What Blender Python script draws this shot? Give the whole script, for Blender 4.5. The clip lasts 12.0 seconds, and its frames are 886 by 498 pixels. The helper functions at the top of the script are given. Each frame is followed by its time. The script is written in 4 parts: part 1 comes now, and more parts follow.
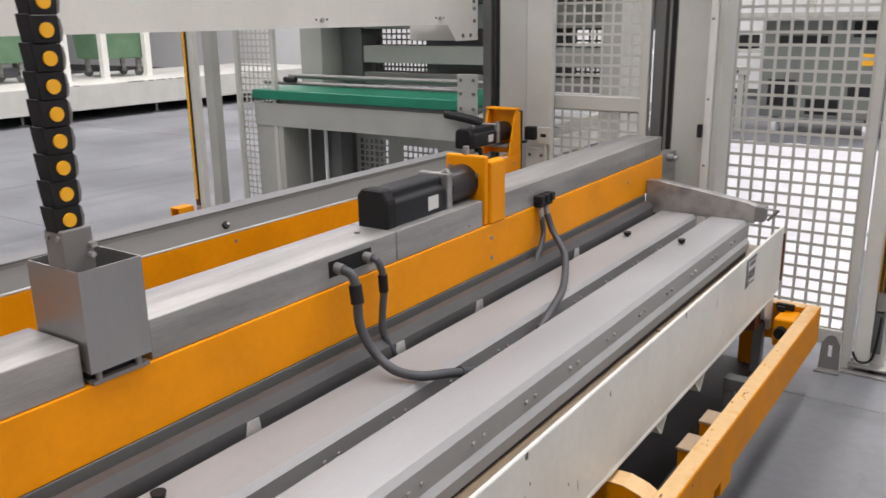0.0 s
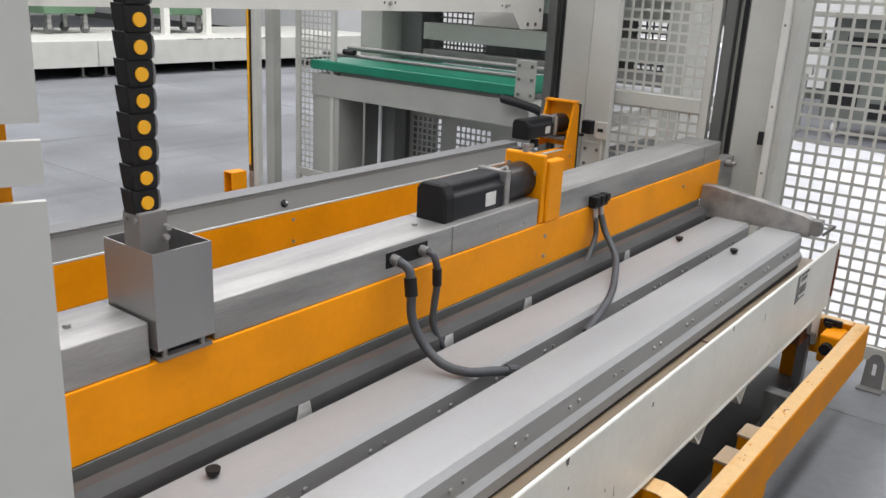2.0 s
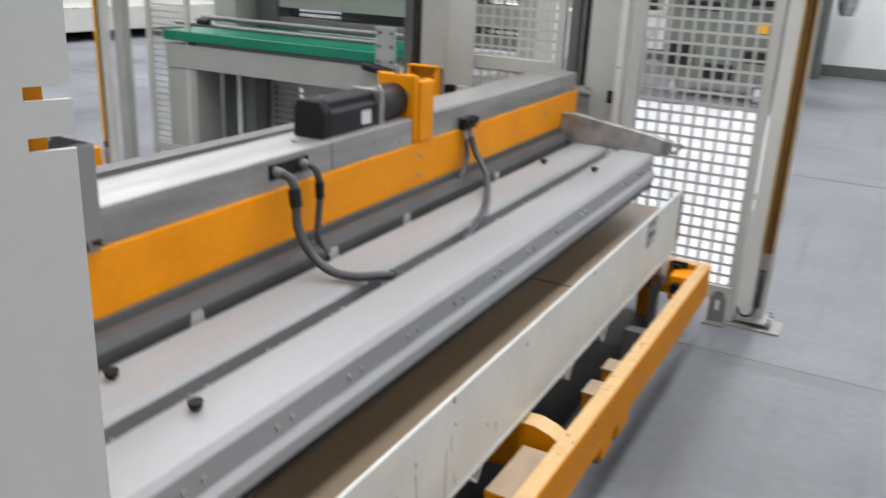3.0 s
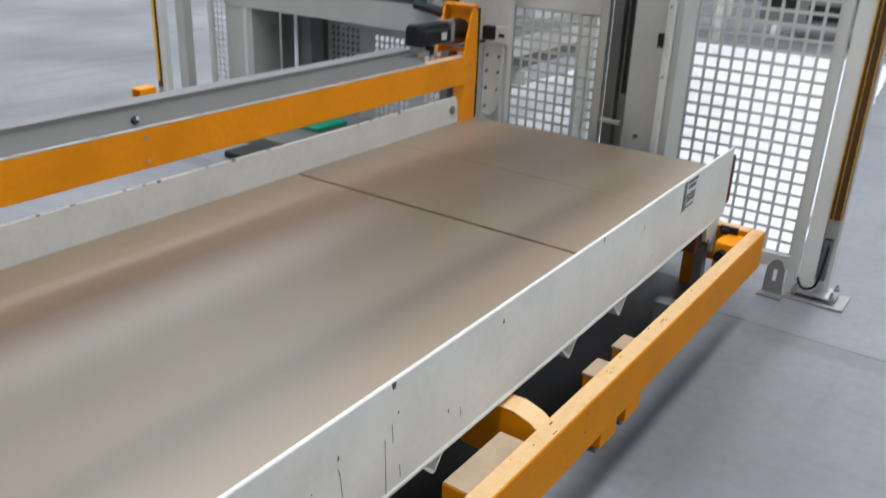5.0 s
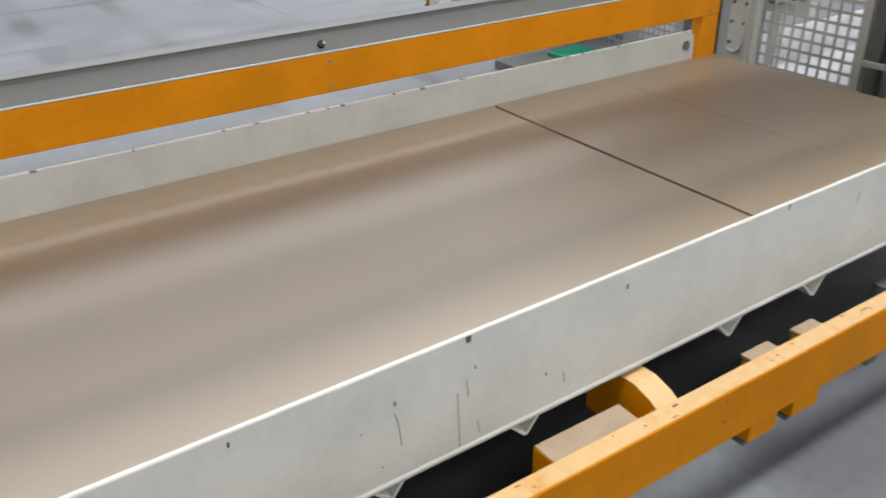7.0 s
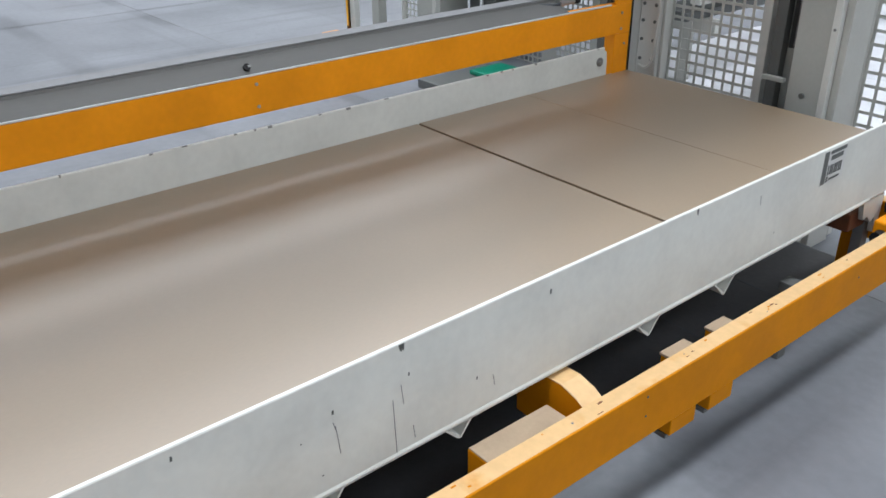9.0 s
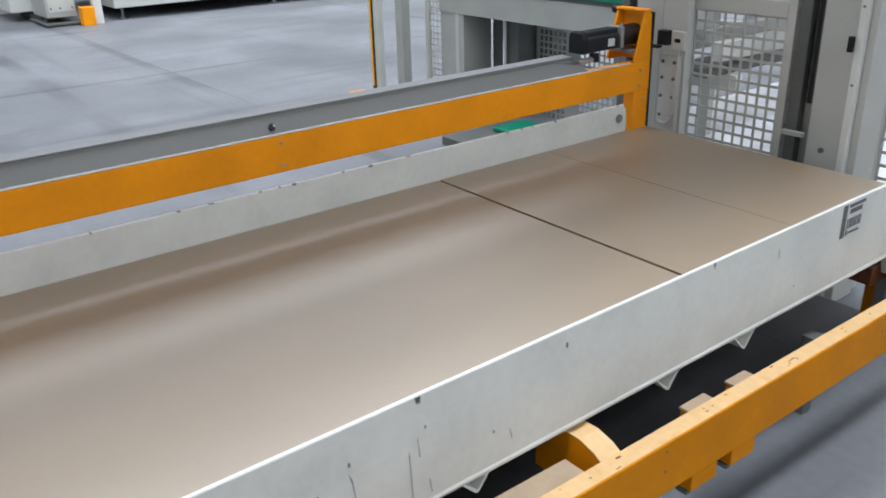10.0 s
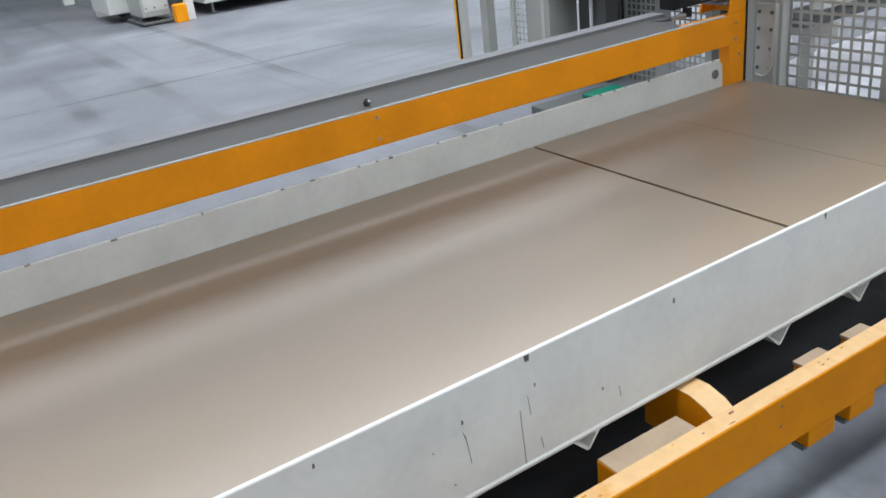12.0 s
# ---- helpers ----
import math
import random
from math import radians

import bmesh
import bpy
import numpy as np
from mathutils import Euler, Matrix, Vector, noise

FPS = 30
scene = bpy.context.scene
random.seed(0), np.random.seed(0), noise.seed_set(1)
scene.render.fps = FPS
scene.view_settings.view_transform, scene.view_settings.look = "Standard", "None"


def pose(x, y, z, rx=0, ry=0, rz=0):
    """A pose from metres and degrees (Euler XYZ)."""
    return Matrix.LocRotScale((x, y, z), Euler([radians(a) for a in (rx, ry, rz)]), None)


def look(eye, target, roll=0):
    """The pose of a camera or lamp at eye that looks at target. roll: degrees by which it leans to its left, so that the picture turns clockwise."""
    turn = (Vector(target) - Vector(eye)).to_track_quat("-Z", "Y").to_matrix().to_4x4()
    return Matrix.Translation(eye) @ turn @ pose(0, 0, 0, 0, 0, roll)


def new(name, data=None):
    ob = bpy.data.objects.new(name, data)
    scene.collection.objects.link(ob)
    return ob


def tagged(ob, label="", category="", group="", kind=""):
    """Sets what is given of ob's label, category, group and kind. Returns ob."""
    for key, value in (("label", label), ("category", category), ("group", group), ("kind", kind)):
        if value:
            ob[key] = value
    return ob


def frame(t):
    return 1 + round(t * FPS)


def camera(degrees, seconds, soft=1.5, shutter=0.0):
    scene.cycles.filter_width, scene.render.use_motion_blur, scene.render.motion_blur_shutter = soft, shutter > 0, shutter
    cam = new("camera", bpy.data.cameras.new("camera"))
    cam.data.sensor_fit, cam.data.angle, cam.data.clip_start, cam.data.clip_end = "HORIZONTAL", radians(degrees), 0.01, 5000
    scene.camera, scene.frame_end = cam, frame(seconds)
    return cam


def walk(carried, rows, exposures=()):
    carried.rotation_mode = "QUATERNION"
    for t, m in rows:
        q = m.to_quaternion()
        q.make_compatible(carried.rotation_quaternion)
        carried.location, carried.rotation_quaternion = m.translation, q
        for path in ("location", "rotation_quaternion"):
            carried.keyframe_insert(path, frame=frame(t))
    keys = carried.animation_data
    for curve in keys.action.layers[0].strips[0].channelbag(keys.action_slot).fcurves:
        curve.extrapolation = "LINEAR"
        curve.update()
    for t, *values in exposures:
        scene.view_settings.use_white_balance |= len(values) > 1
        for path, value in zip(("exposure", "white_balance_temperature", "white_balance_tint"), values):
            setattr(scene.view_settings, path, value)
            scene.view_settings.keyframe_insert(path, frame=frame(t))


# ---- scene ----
cam = camera(55.4, 12.0, shutter=0.5)
PATH = [
    (0, (0.775, -2.437, 1.625), (-0.322, -0.852, 1.093), -0.7),
    (0.5, (0.742, -2.44, 1.649), (-0.387, -0.883, 1.101), 1.0),
    (1, (0.733, -2.451, 1.679), (-0.409, -0.909, 1.115), 2.1),
    (1.5, (0.733, -2.466, 1.698), (-0.416, -0.937, 1.112), 2.8),
    (2, (0.747, -2.472, 1.69), (-0.414, -0.955, 1.096), 2.9),
    (2.5, (0.773, -2.535, 1.692), (-0.377, -0.991, 1.151), 0.9),
    (3, (0.778, -2.593, 1.698), (-0.1, -0.918, 1.049), 2.8),
    (3.2, (0.795, -2.626, 1.705), (-0.02, -0.916, 1.063), 3.5),
    (4.8, (0.905, -2.283, 1.632), (-0.095, -0.707, 0.914), 2.6),
    (5, (0.924, -2.198, 1.669), (-0.12, -0.681, 0.888), 2.3),
    (5.5, (0.917, -2.013, 1.654), (-0.189, -0.621, 0.738), 3.9),
    (6, (0.932, -1.838, 1.591), (-0.427, -0.73, 0.63), 4.9),
    (6.5, (1.016, -1.784, 1.633), (-0.514, -0.932, 0.668), -3.8),
    (7, (1.13, -1.817, 1.659), (-0.344, -0.843, 0.721), -1.0),
    (7.2, (1.14, -1.841, 1.663), (-0.302, -0.82, 0.725), -0.1),
    (9, (1.191, -1.86, 1.683), (-0.2, -0.741, 0.781), -0.6),
    (9.5, (1.205, -1.854, 1.692), (-0.214, -0.731, 0.842), -0.8),
    (10, (1.232, -1.859, 1.696), (-0.242, -0.756, 0.913), -1.6),
    (10.5, (1.221, -1.88, 1.703), (-0.321, -0.87, 0.928), -6.2),
    (11, (1.208, -1.903, 1.695), (-0.385, -0.96, 0.937), -6.9),
    (11.5, (1.208, -1.91, 1.68), (-0.381, -0.985, 0.894), -7.0),
    (12, (1.245, -1.901, 1.675), (-0.337, -0.989, 0.858), -6.9),
]
walk(cam, [(t, look(eye, target, roll)) for t, eye, target, roll in PATH],
     exposures=((0.0, -0.1, 6800, 16), (1.5, -0.1, 6650, 13), (2.5, -0.03, 6500, 11), (3.2, -0.03, 6450, 11), (5.0, 0.0, 6200, 10), (5.5, 0.03, 6250, 10), (6.2, 0.0, 6500, 10), (7.2, 0.05, 6500, 10), (8.8, 0.03, 6050, 9), (12.0, 0.02, 6000, 9)))

# ---- light: a bright hall lit from rows of roof lights ----
world = bpy.data.worlds.new("sky")
scene.world = world
world.use_nodes = True
wn = world.node_tree.nodes
sky = wn.new("ShaderNodeTexSky")
sky.sky_type = "NISHITA"
sky.sun_disc = False
sky.sun_elevation = radians(40)
sky.sun_rotation = radians(120)
world.node_tree.links.new(sky.outputs[0], wn["Background"].inputs[0])
wn["Background"].inputs[1].default_value = 0.1
HALL_H = 8.5
for lx, width, watts in ((-10.5, 6.0, 2300), (-3.4, 1.6, 330), (0.7, 1.2, 1150), (6.5, 2.0, 540)):
    lamp = bpy.data.lights.new("roof_light_lamp", "AREA")
    lamp.shape, lamp.size, lamp.size_y = "RECTANGLE", width, 20.0
    lamp.energy = watts
    lamp.color = (0.985, 0.99, 1.0)
    ob = new("roof_light_lamp", lamp)
    ob.matrix_basis = pose(lx, 3.6, HALL_H - 0.25)
scene.view_settings.exposure = 0.0

# ---- materials ----
def material(name, colour, rough=0.5, metal=0.0, vary=0.12, scale=6.0, bump=0.02, fine=90.0, stretch=(1, 1, 1), coat=0.0, dirt=None, gloss=0.5, coat_rough=0.3):
    m = bpy.data.materials.new(name)
    m.use_nodes = True
    n, l = m.node_tree.nodes, m.node_tree.links
    b = n["Principled BSDF"]
    b.inputs["Metallic"].default_value = metal
    b.inputs["Coat Weight"].default_value = coat
    b.inputs["Coat Roughness"].default_value = coat_rough
    b.inputs["Specular IOR Level"].default_value = gloss
    co = n.new("ShaderNodeTexCoord")
    mp = n.new("ShaderNodeMapping")
    mp.inputs["Scale"].default_value = stretch
    l.new(co.outputs["Object"], mp.inputs[0])
    big, small = n.new("ShaderNodeTexNoise"), n.new("ShaderNodeTexNoise")
    big.inputs["Scale"].default_value, small.inputs["Scale"].default_value = scale, fine
    big.inputs["Detail"].default_value, small.inputs["Detail"].default_value = 5, 3
    l.new(mp.outputs[0], big.inputs["Vector"])
    l.new(mp.outputs[0], small.inputs["Vector"])
    mix = n.new("ShaderNodeMix")
    mix.data_type = "RGBA"
    dark = dirt or tuple(c * (1 - vary * 1.6) for c in colour)
    light = tuple(min(1, c * (1 + vary * 0.5)) for c in colour)
    mix.inputs[6].default_value, mix.inputs[7].default_value = (*dark, 1), (*light, 1)
    ramp = n.new("ShaderNodeValToRGB")
    ramp.color_ramp.elements[0].position, ramp.color_ramp.elements[1].position = (0.3, 0.62) if not dirt else (0.22, 0.42)
    l.new(big.outputs[0], ramp.inputs[0])
    l.new(ramp.outputs[0], mix.inputs[0])
    mul = n.new("ShaderNodeMix")
    mul.data_type, mul.blend_type = "RGBA", "MULTIPLY"
    mul.inputs[0].default_value = min(1.0, vary * 2.5)
    l.new(mix.outputs[2], mul.inputs[6])
    gr = n.new("ShaderNodeValToRGB")
    gr.color_ramp.elements[0].position, gr.color_ramp.elements[1].position = 0.3, 0.7
    gr.color_ramp.elements[0].color = (0.72, 0.72, 0.72, 1)
    l.new(small.outputs[0], gr.inputs[0])
    l.new(gr.outputs[0], mul.inputs[7])
    l.new(mul.outputs[2], b.inputs["Base Color"])
    mr = n.new("ShaderNodeMapRange")
    mr.inputs[3].default_value, mr.inputs[4].default_value = max(0.03, rough - 0.1), min(1, rough + 0.1)
    l.new(big.outputs[0], mr.inputs[0])
    l.new(mr.outputs[0], b.inputs["Roughness"])
    bp = n.new("ShaderNodeBump")
    bp.inputs["Strength"].default_value, bp.inputs["Distance"].default_value = bump * 5, 0.004
    l.new(small.outputs[0], bp.inputs["Height"])
    l.new(bp.outputs[0], b.inputs["Normal"])
    return m


def concrete(name):
    """Polished concrete: cloudy patches, dark bands along the slab joints, long tyre scuffs, fine grain."""
    m = material(name, (0.198, 0.206, 0.224), 0.45, 0, 0.16, 0.55, 0.01, 22.0, gloss=0.4)
    n, l = m.node_tree.nodes, m.node_tree.links
    b = n["Principled BSDF"]
    base = b.inputs["Base Color"].links[0].from_socket
    co = n.new("ShaderNodeTexCoord")

    def noise_field(scale, stretch, detail, turn=0.0):
        mp, t = n.new("ShaderNodeMapping"), n.new("ShaderNodeTexNoise")
        mp.inputs["Scale"].default_value = stretch
        mp.inputs["Rotation"].default_value = (0, 0, turn)
        t.inputs["Scale"].default_value, t.inputs["Detail"].default_value = scale, detail
        l.new(co.outputs["Object"], mp.inputs[0])
        l.new(mp.outputs[0], t.inputs["Vector"])
        return t.outputs[0]

    def ramp(value, a, b2, low, high):
        r = n.new("ShaderNodeMapRange")
        r.inputs[1].default_value, r.inputs[2].default_value, r.inputs[3].default_value, r.inputs[4].default_value = a, b2, low, high
        l.new(value, r.inputs[0])
        return r.outputs[0]

    def times(a, c):
        q = n.new("ShaderNodeMath")
        q.operation = "MULTIPLY"
        l.new(a, q.inputs[0])
        l.new(c, q.inputs[1])
        return q.outputs[0]

    clouds = ramp(noise_field(0.8, (1, 1, 1), 7), 0.32, 0.68, 0.76, 1.12)
    scuffs = ramp(noise_field(2.2, (2.6, 0.16, 1), 4, 0.12), 0.56, 0.70, 1.0, 0.80)
    scuffs2 = ramp(noise_field(1.6, (0.14, 2.4, 1), 4, 0.05), 0.58, 0.72, 1.0, 0.84)
    grime = ramp(noise_field(7.0, (1, 1, 1), 6), 0.60, 0.78, 1.0, 0.84)
    shade = times(times(clouds, scuffs), times(scuffs2, grime))
    sep = n.new("ShaderNodeSeparateXYZ")
    l.new(co.outputs["Object"], sep.inputs[0])
    broken = ramp(noise_field(0.5, (1, 1, 1), 4), 0.42, 0.56, 0.0, 1.0)
    for axis, at, half in ((1, 1.2, 0.09), (1, -0.75, 0.13), (1, 0.05, 0.12), (0, -7.6, 0.07), (1, 5.49, 0.05), (0, -11.4, 0.10)):
        d, a, w = n.new("ShaderNodeMath"), n.new("ShaderNodeMath"), n.new("ShaderNodeMath")
        d.operation, a.operation, w.operation = "SUBTRACT", "ABSOLUTE", "MULTIPLY_ADD"
        d.inputs[1].default_value = at
        l.new(sep.outputs[axis], d.inputs[0])
        l.new(d.outputs[0], a.inputs[0])
        band = times(ramp(a.outputs[0], half * 0.5, half, 1.0, 0.0), broken)
        w.inputs[1].default_value, w.inputs[2].default_value = -0.26, 1.0
        l.new(band, w.inputs[0])
        shade = times(shade, w.outputs[0])
    mul = n.new("ShaderNodeMix")
    mul.data_type, mul.blend_type = "RGBA", "MULTIPLY"
    mul.inputs[0].default_value = 1.0
    l.new(base, mul.inputs[6])
    l.new(shade, mul.inputs[7])
    l.new(mul.outputs[2], b.inputs["Base Color"])
    return m


WHITE = material("white_paint", (0.66, 0.66, 0.62), 0.42, 0, 0.05, 3.0, 0.004, 60.0)
RAILW = material("chipped_white_paint", (0.66, 0.665, 0.62), 0.38, 0, 0.06, 5.0, 0.006, 40.0)
GREYP = material("grey_machine_paint", (0.36, 0.365, 0.335), 0.45, 0, 0.06, 3.0, 0.004, 60.0)
COLM = material("pale_column_paint", (0.46, 0.465, 0.43), 0.45, 0, 0.06, 3.0, 0.004, 60.0)
DGREY = material("dark_grey_machine_paint", (0.11, 0.115, 0.11), 0.5, 0, 0.1, 3.0, 0.005, 60.0)
FENCE = material("fence_light_grey", (0.52, 0.52, 0.485), 0.45, 0, 0.05, 4.0, 0.004, 60.0)
YELLOW = material("yellow_enamel", (0.88, 0.315, 0.001), 0.42, 0, 0.08, 4.0, 0.003, 50.0, gloss=0.22)
YWORN = material("worn_yellow_enamel", (0.62, 0.225, 0.0003), 0.5, 0, 0.09, 4.0, 0.005, 35.0, gloss=0.1)
YTOP = material("pale_yellow_top", (0.66, 0.43, 0.20), 0.5, 0, 0.16, 9.0, 0.006, 40.0, dirt=(0.60, 0.28, 0.05))
STEEL = material("brushed_steel", (0.40, 0.395, 0.385), 0.44, 0.6, 0.2, 3.2, 0.002, 60.0, (5, 0.6, 5))
STEELV = material("brushed_steel_upright", (0.36, 0.355, 0.35), 0.36, 0.8, 0.035, 3.0, 0.002, 60.0, (5, 5, 0.6))
SATIN = material("satin_aluminium", (0.37, 0.376, 0.382), 0.5, 0.35, 0.06, 2.0, 0.002, 50.0, (3, 0.8, 3))
DSTEEL = material("dull_grey_steel", (0.22, 0.215, 0.21), 0.52, 0.35, 0.06, 3.0, 0.004, 40.0, (3, 0.8, 3))
COVER = material("grey_cover_steel", (0.118, 0.116, 0.11), 0.65, 0.0, 0.06, 3.0, 0.004, 40.0, (3, 0.8, 3), gloss=0.2)
CHANNEL = material("dark_channel_steel", (0.09, 0.09, 0.092), 0.5, 0.3, 0.1, 4.0, 0.005, 50.0)
BLACK = material("black_rubber", (0.010, 0.010, 0.0115), 0.6, 0, 0.2, 8.0, 0.01, 80.0, gloss=0.3)
MOTOR = material("black_motor_housing", (0.009, 0.010, 0.014), 0.42, 0, 0.2, 8.0, 0.004, 80.0, gloss=0.35)
GUN = material("gunmetal_gearbox", (0.05, 0.05, 0.055), 0.35, 0.7, 0.15, 8.0, 0.004, 60.0)
CABLE = material("grey_cable_sheath", (0.06, 0.065, 0.075), 0.55, 0, 0.15, 12.0, 0.01, 120.0)
BELT = material("black_conveyor_belt", (0.06, 0.06, 0.063), 0.5, 0, 0.25, 3.0, 0.02, 60.0)
GREEN = material("green_belt", (0.0, 0.19, 0.11), 0.45, 0, 0.12, 5.0, 0.006, 60.0)
CARTG = material("green_cart_paint", (0.10, 0.19, 0.11), 0.5, 0, 0.12, 4.0, 0.005, 50.0)
BELTW = material("white_plastic_film", (0.64, 0.65, 0.68), 0.35, 0, 0.04, 6.0, 0.03, 9.0)
GLASS = material("chrome", (0.75, 0.75, 0.75), 0.12, 1.0, 0.03, 6.0, 0.002, 60.0)
BROWN = material("dark_bronze_strip", (0.07, 0.035, 0.012), 0.4, 0.3, 0.1, 9.0, 0.004, 60.0)
GREENM = material("grey_green_machine_paint", (0.15, 0.165, 0.15), 0.5, 0, 0.1, 3.0, 0.005, 50.0)
LIPM = material("weathered_zinc", (0.20, 0.20, 0.205), 0.65, 0.1, 0.06, 3.0, 0.004, 50.0, (3, 0.6, 3), gloss=0.25)
LBLW = material("label_silver", (0.62, 0.62, 0.60), 0.4, 0, 0.05, 10.0, 0.002, 50.0)
LBLK = material("label_ink", (0.10, 0.105, 0.10), 0.5, 0, 0.1, 10.0, 0.002, 50.0)
RUST = material("rusty_steel", (0.17, 0.06, 0.025), 0.7, 0.2, 0.2, 12.0, 0.02, 60.0)
YPLAST = material("yellow_plastic", (0.85, 0.42, 0.01), 0.4, 0, 0.05, 8.0, 0.002, 60.0)
TAPE = material("clear_tape", (0.50, 0.50, 0.49), 0.3, 0, 0.15, 25.0, 0.02, 80.0)
PALE = material("white_panels", (0.82, 0.83, 0.85), 0.5, 0, 0.05, 3.0, 0.004, 40.0)
WALLM = material("painted_hall_wall", (0.74, 0.75, 0.75), 0.6, 0, 0.05, 0.7, 0.004, 30.0)
MDF = material("brown_fibreboard", (0.215, 0.148, 0.080), 0.55, 0, 0.10, 1.6, 0.003, 140.0, (1, 0.45, 1), coat=1.0, coat_rough=0.46)
MDF.node_tree.nodes["Principled BSDF"].inputs["Coat IOR"].default_value = 2.0
MDFE = material("brown_fibreboard_edge", (0.26, 0.19, 0.125), 0.7, 0, 0.12, 20.0, 0.01, 140.0)
FLOOR = concrete("polished_concrete")
JOINT = material("floor_joint", (0.22, 0.22, 0.225), 0.7, 0, 0.15, 3.0, 0.01, 40.0)
CARTON = material("fibreboard_wedge", (0.40, 0.30, 0.20), 0.7, 0, 0.1, 8.0, 0.01, 90.0)


# ---- mesh helpers ----
def box(bm, x0, x1, y0, y1, z0, z1, bevel=0.0):
    vs = [bm.verts.new(p) for p in ((x0, y0, z0), (x1, y0, z0), (x1, y1, z0), (x0, y1, z0), (x0, y0, z1), (x1, y0, z1), (x1, y1, z1), (x0, y1, z1))]
    fs = [bm.faces.new([vs[i] for i in f]) for f in ((0, 3, 2, 1), (4, 5, 6, 7), (0, 1, 5, 4), (1, 2, 6, 5), (2, 3, 7, 6), (3, 0, 4, 7))]
    if bevel > 0:
        es = list({e for f in fs for e in f.edges})
        bmesh.ops.bevel(bm, geom=es, offset=bevel, segments=2, profile=0.5, affect="EDGES")
    return bm


def solid(*dims, bevel=0.003):
    return box(bmesh.new(), *dims, bevel)


def boxes(rows, bevel=0.0):
    bm = bmesh.new()
    for r in rows:
        box(bm, *r, bevel)
    return bm


def prism(points, axis, a, b, bevel=0.0):
    """A closed outline pulled from a to b along an axis."""
    bm = bmesh.new()
    def place(p, d):
        return {"x": (d, p[0], p[1]), "y": (p[0], d, p[1]), "z": (p[0], p[1], d)}[axis]
    lo, hi = [bm.verts.new(place(p, a)) for p in points], [bm.verts.new(place(p, b)) for p in points]
    n = len(points)
    bm.faces.new(lo), bm.faces.new(hi[::-1])
    for i in range(n):
        bm.faces.new((lo[i], hi[i], hi[(i + 1) % n], lo[(i + 1) % n]))
    bmesh.ops.recalc_face_normals(bm, faces=bm.faces)
    if bevel > 0:
        bmesh.ops.bevel(bm, geom=list(bm.edges), offset=bevel, segments=1, profile=0.5, affect="EDGES")
    return bm


def rod(p, q, r, sides=14, r2=None):
    bm = bmesh.new()
    p, q = Vector(p), Vector(q)
    m = Matrix.Translation((p + q) / 2) @ (q - p).to_track_quat("Z", "Y").to_matrix().to_4x4()
    bmesh.ops.create_cone(bm, cap_ends=True, segments=sides, radius1=r, radius2=r if r2 is None else r2, depth=(q - p).length, matrix=m)
    return bm


def tube(points, r, sides=10, steps=8):
    """A round hose through the points, smoothed."""
    P = [Vector(p) for p in points]
    path = []
    for i in range(len(P) - 1):
        a, b, c, d = P[max(i - 1, 0)], P[i], P[i + 1], P[min(i + 2, len(P) - 1)]
        for k in range(steps):
            s = k / steps
            path.append(0.5 * (2 * b + (c - a) * s + (2 * a - 5 * b + 4 * c - d) * s * s + (3 * b - a - 3 * c + d) * s ** 3))
    path.append(P[-1])
    bm = bmesh.new()
    rings, up = [], None
    for i, p in enumerate(path):
        t = (path[min(i + 1, len(path) - 1)] - path[max(i - 1, 0)]).normalized()
        up = t.orthogonal().normalized() if up is None else (up - t * up.dot(t)).normalized()
        side = t.cross(up)
        rings.append([bm.verts.new(p + r * (math.cos(2 * math.pi * k / sides) * up + math.sin(2 * math.pi * k / sides) * side)) for k in range(sides)])
    for a, b in zip(rings, rings[1:]):
        for k in range(sides):
            f = bm.faces.new((a[k], a[(k + 1) % sides], b[(k + 1) % sides], b[k]))
            f.smooth = True
    bm.faces.new(rings[0][::-1]), bm.faces.new(rings[-1])
    return bm


def join(*bms):
    out = bmesh.new()
    for b in bms:
        me = bpy.data.meshes.new("t")
        b.to_mesh(me)
        b.free()
        out.from_mesh(me)
        bpy.data.meshes.remove(me)
    return out


def part(name, bm, material, parent=None, label=""):
    me = bpy.data.meshes.new(name)
    bmesh.ops.recalc_face_normals(bm, faces=bm.faces)
    bm.to_mesh(me)
    bm.free()
    me.materials.append(material)
    ob = new(name, me)
    if parent is not None:
        ob.parent = parent
    if label:
        ob["label"] = label
    return ob


def thing(name, label, category, group="", kind="", at=(0, 0, 0)):
    ob = new(name)
    ob.empty_display_size = 0.1
    ob.location = at
    return tagged(ob, label, category, group, kind)


def structure(name, bm, material, label, category):
    return tagged(part(name, bm, material), label, category, "", "structure")


def shared(name, ob, parent, m):
    """Another object on the mesh of ob."""
    o = new(name, ob.data)
    o.parent = parent
    o.matrix_basis = m
    return o


def grid_panel(x0, x1, z0, z1, pitch, bar, y, depth=0.003):
    """A perforated sheet with square holes, in the xz plane."""
    bm = bmesh.new()
    nx, nz = max(1, round((x1 - x0) / pitch)), max(1, round((z1 - z0) / pitch))
    px, pz = (x1 - x0) / nx, (z1 - z0) / nz
    for i in range(nx + 1):
        x = x0 + i * px
        box(bm, x - bar / 2, x + bar / 2, y, y + depth, z0, z1)
    for k in range(nz + 1):
        z = z0 + k * pz
        box(bm, x0, x1, y + 0.0004, y + depth + 0.0004, z - bar / 2, z + bar / 2)
    return bm


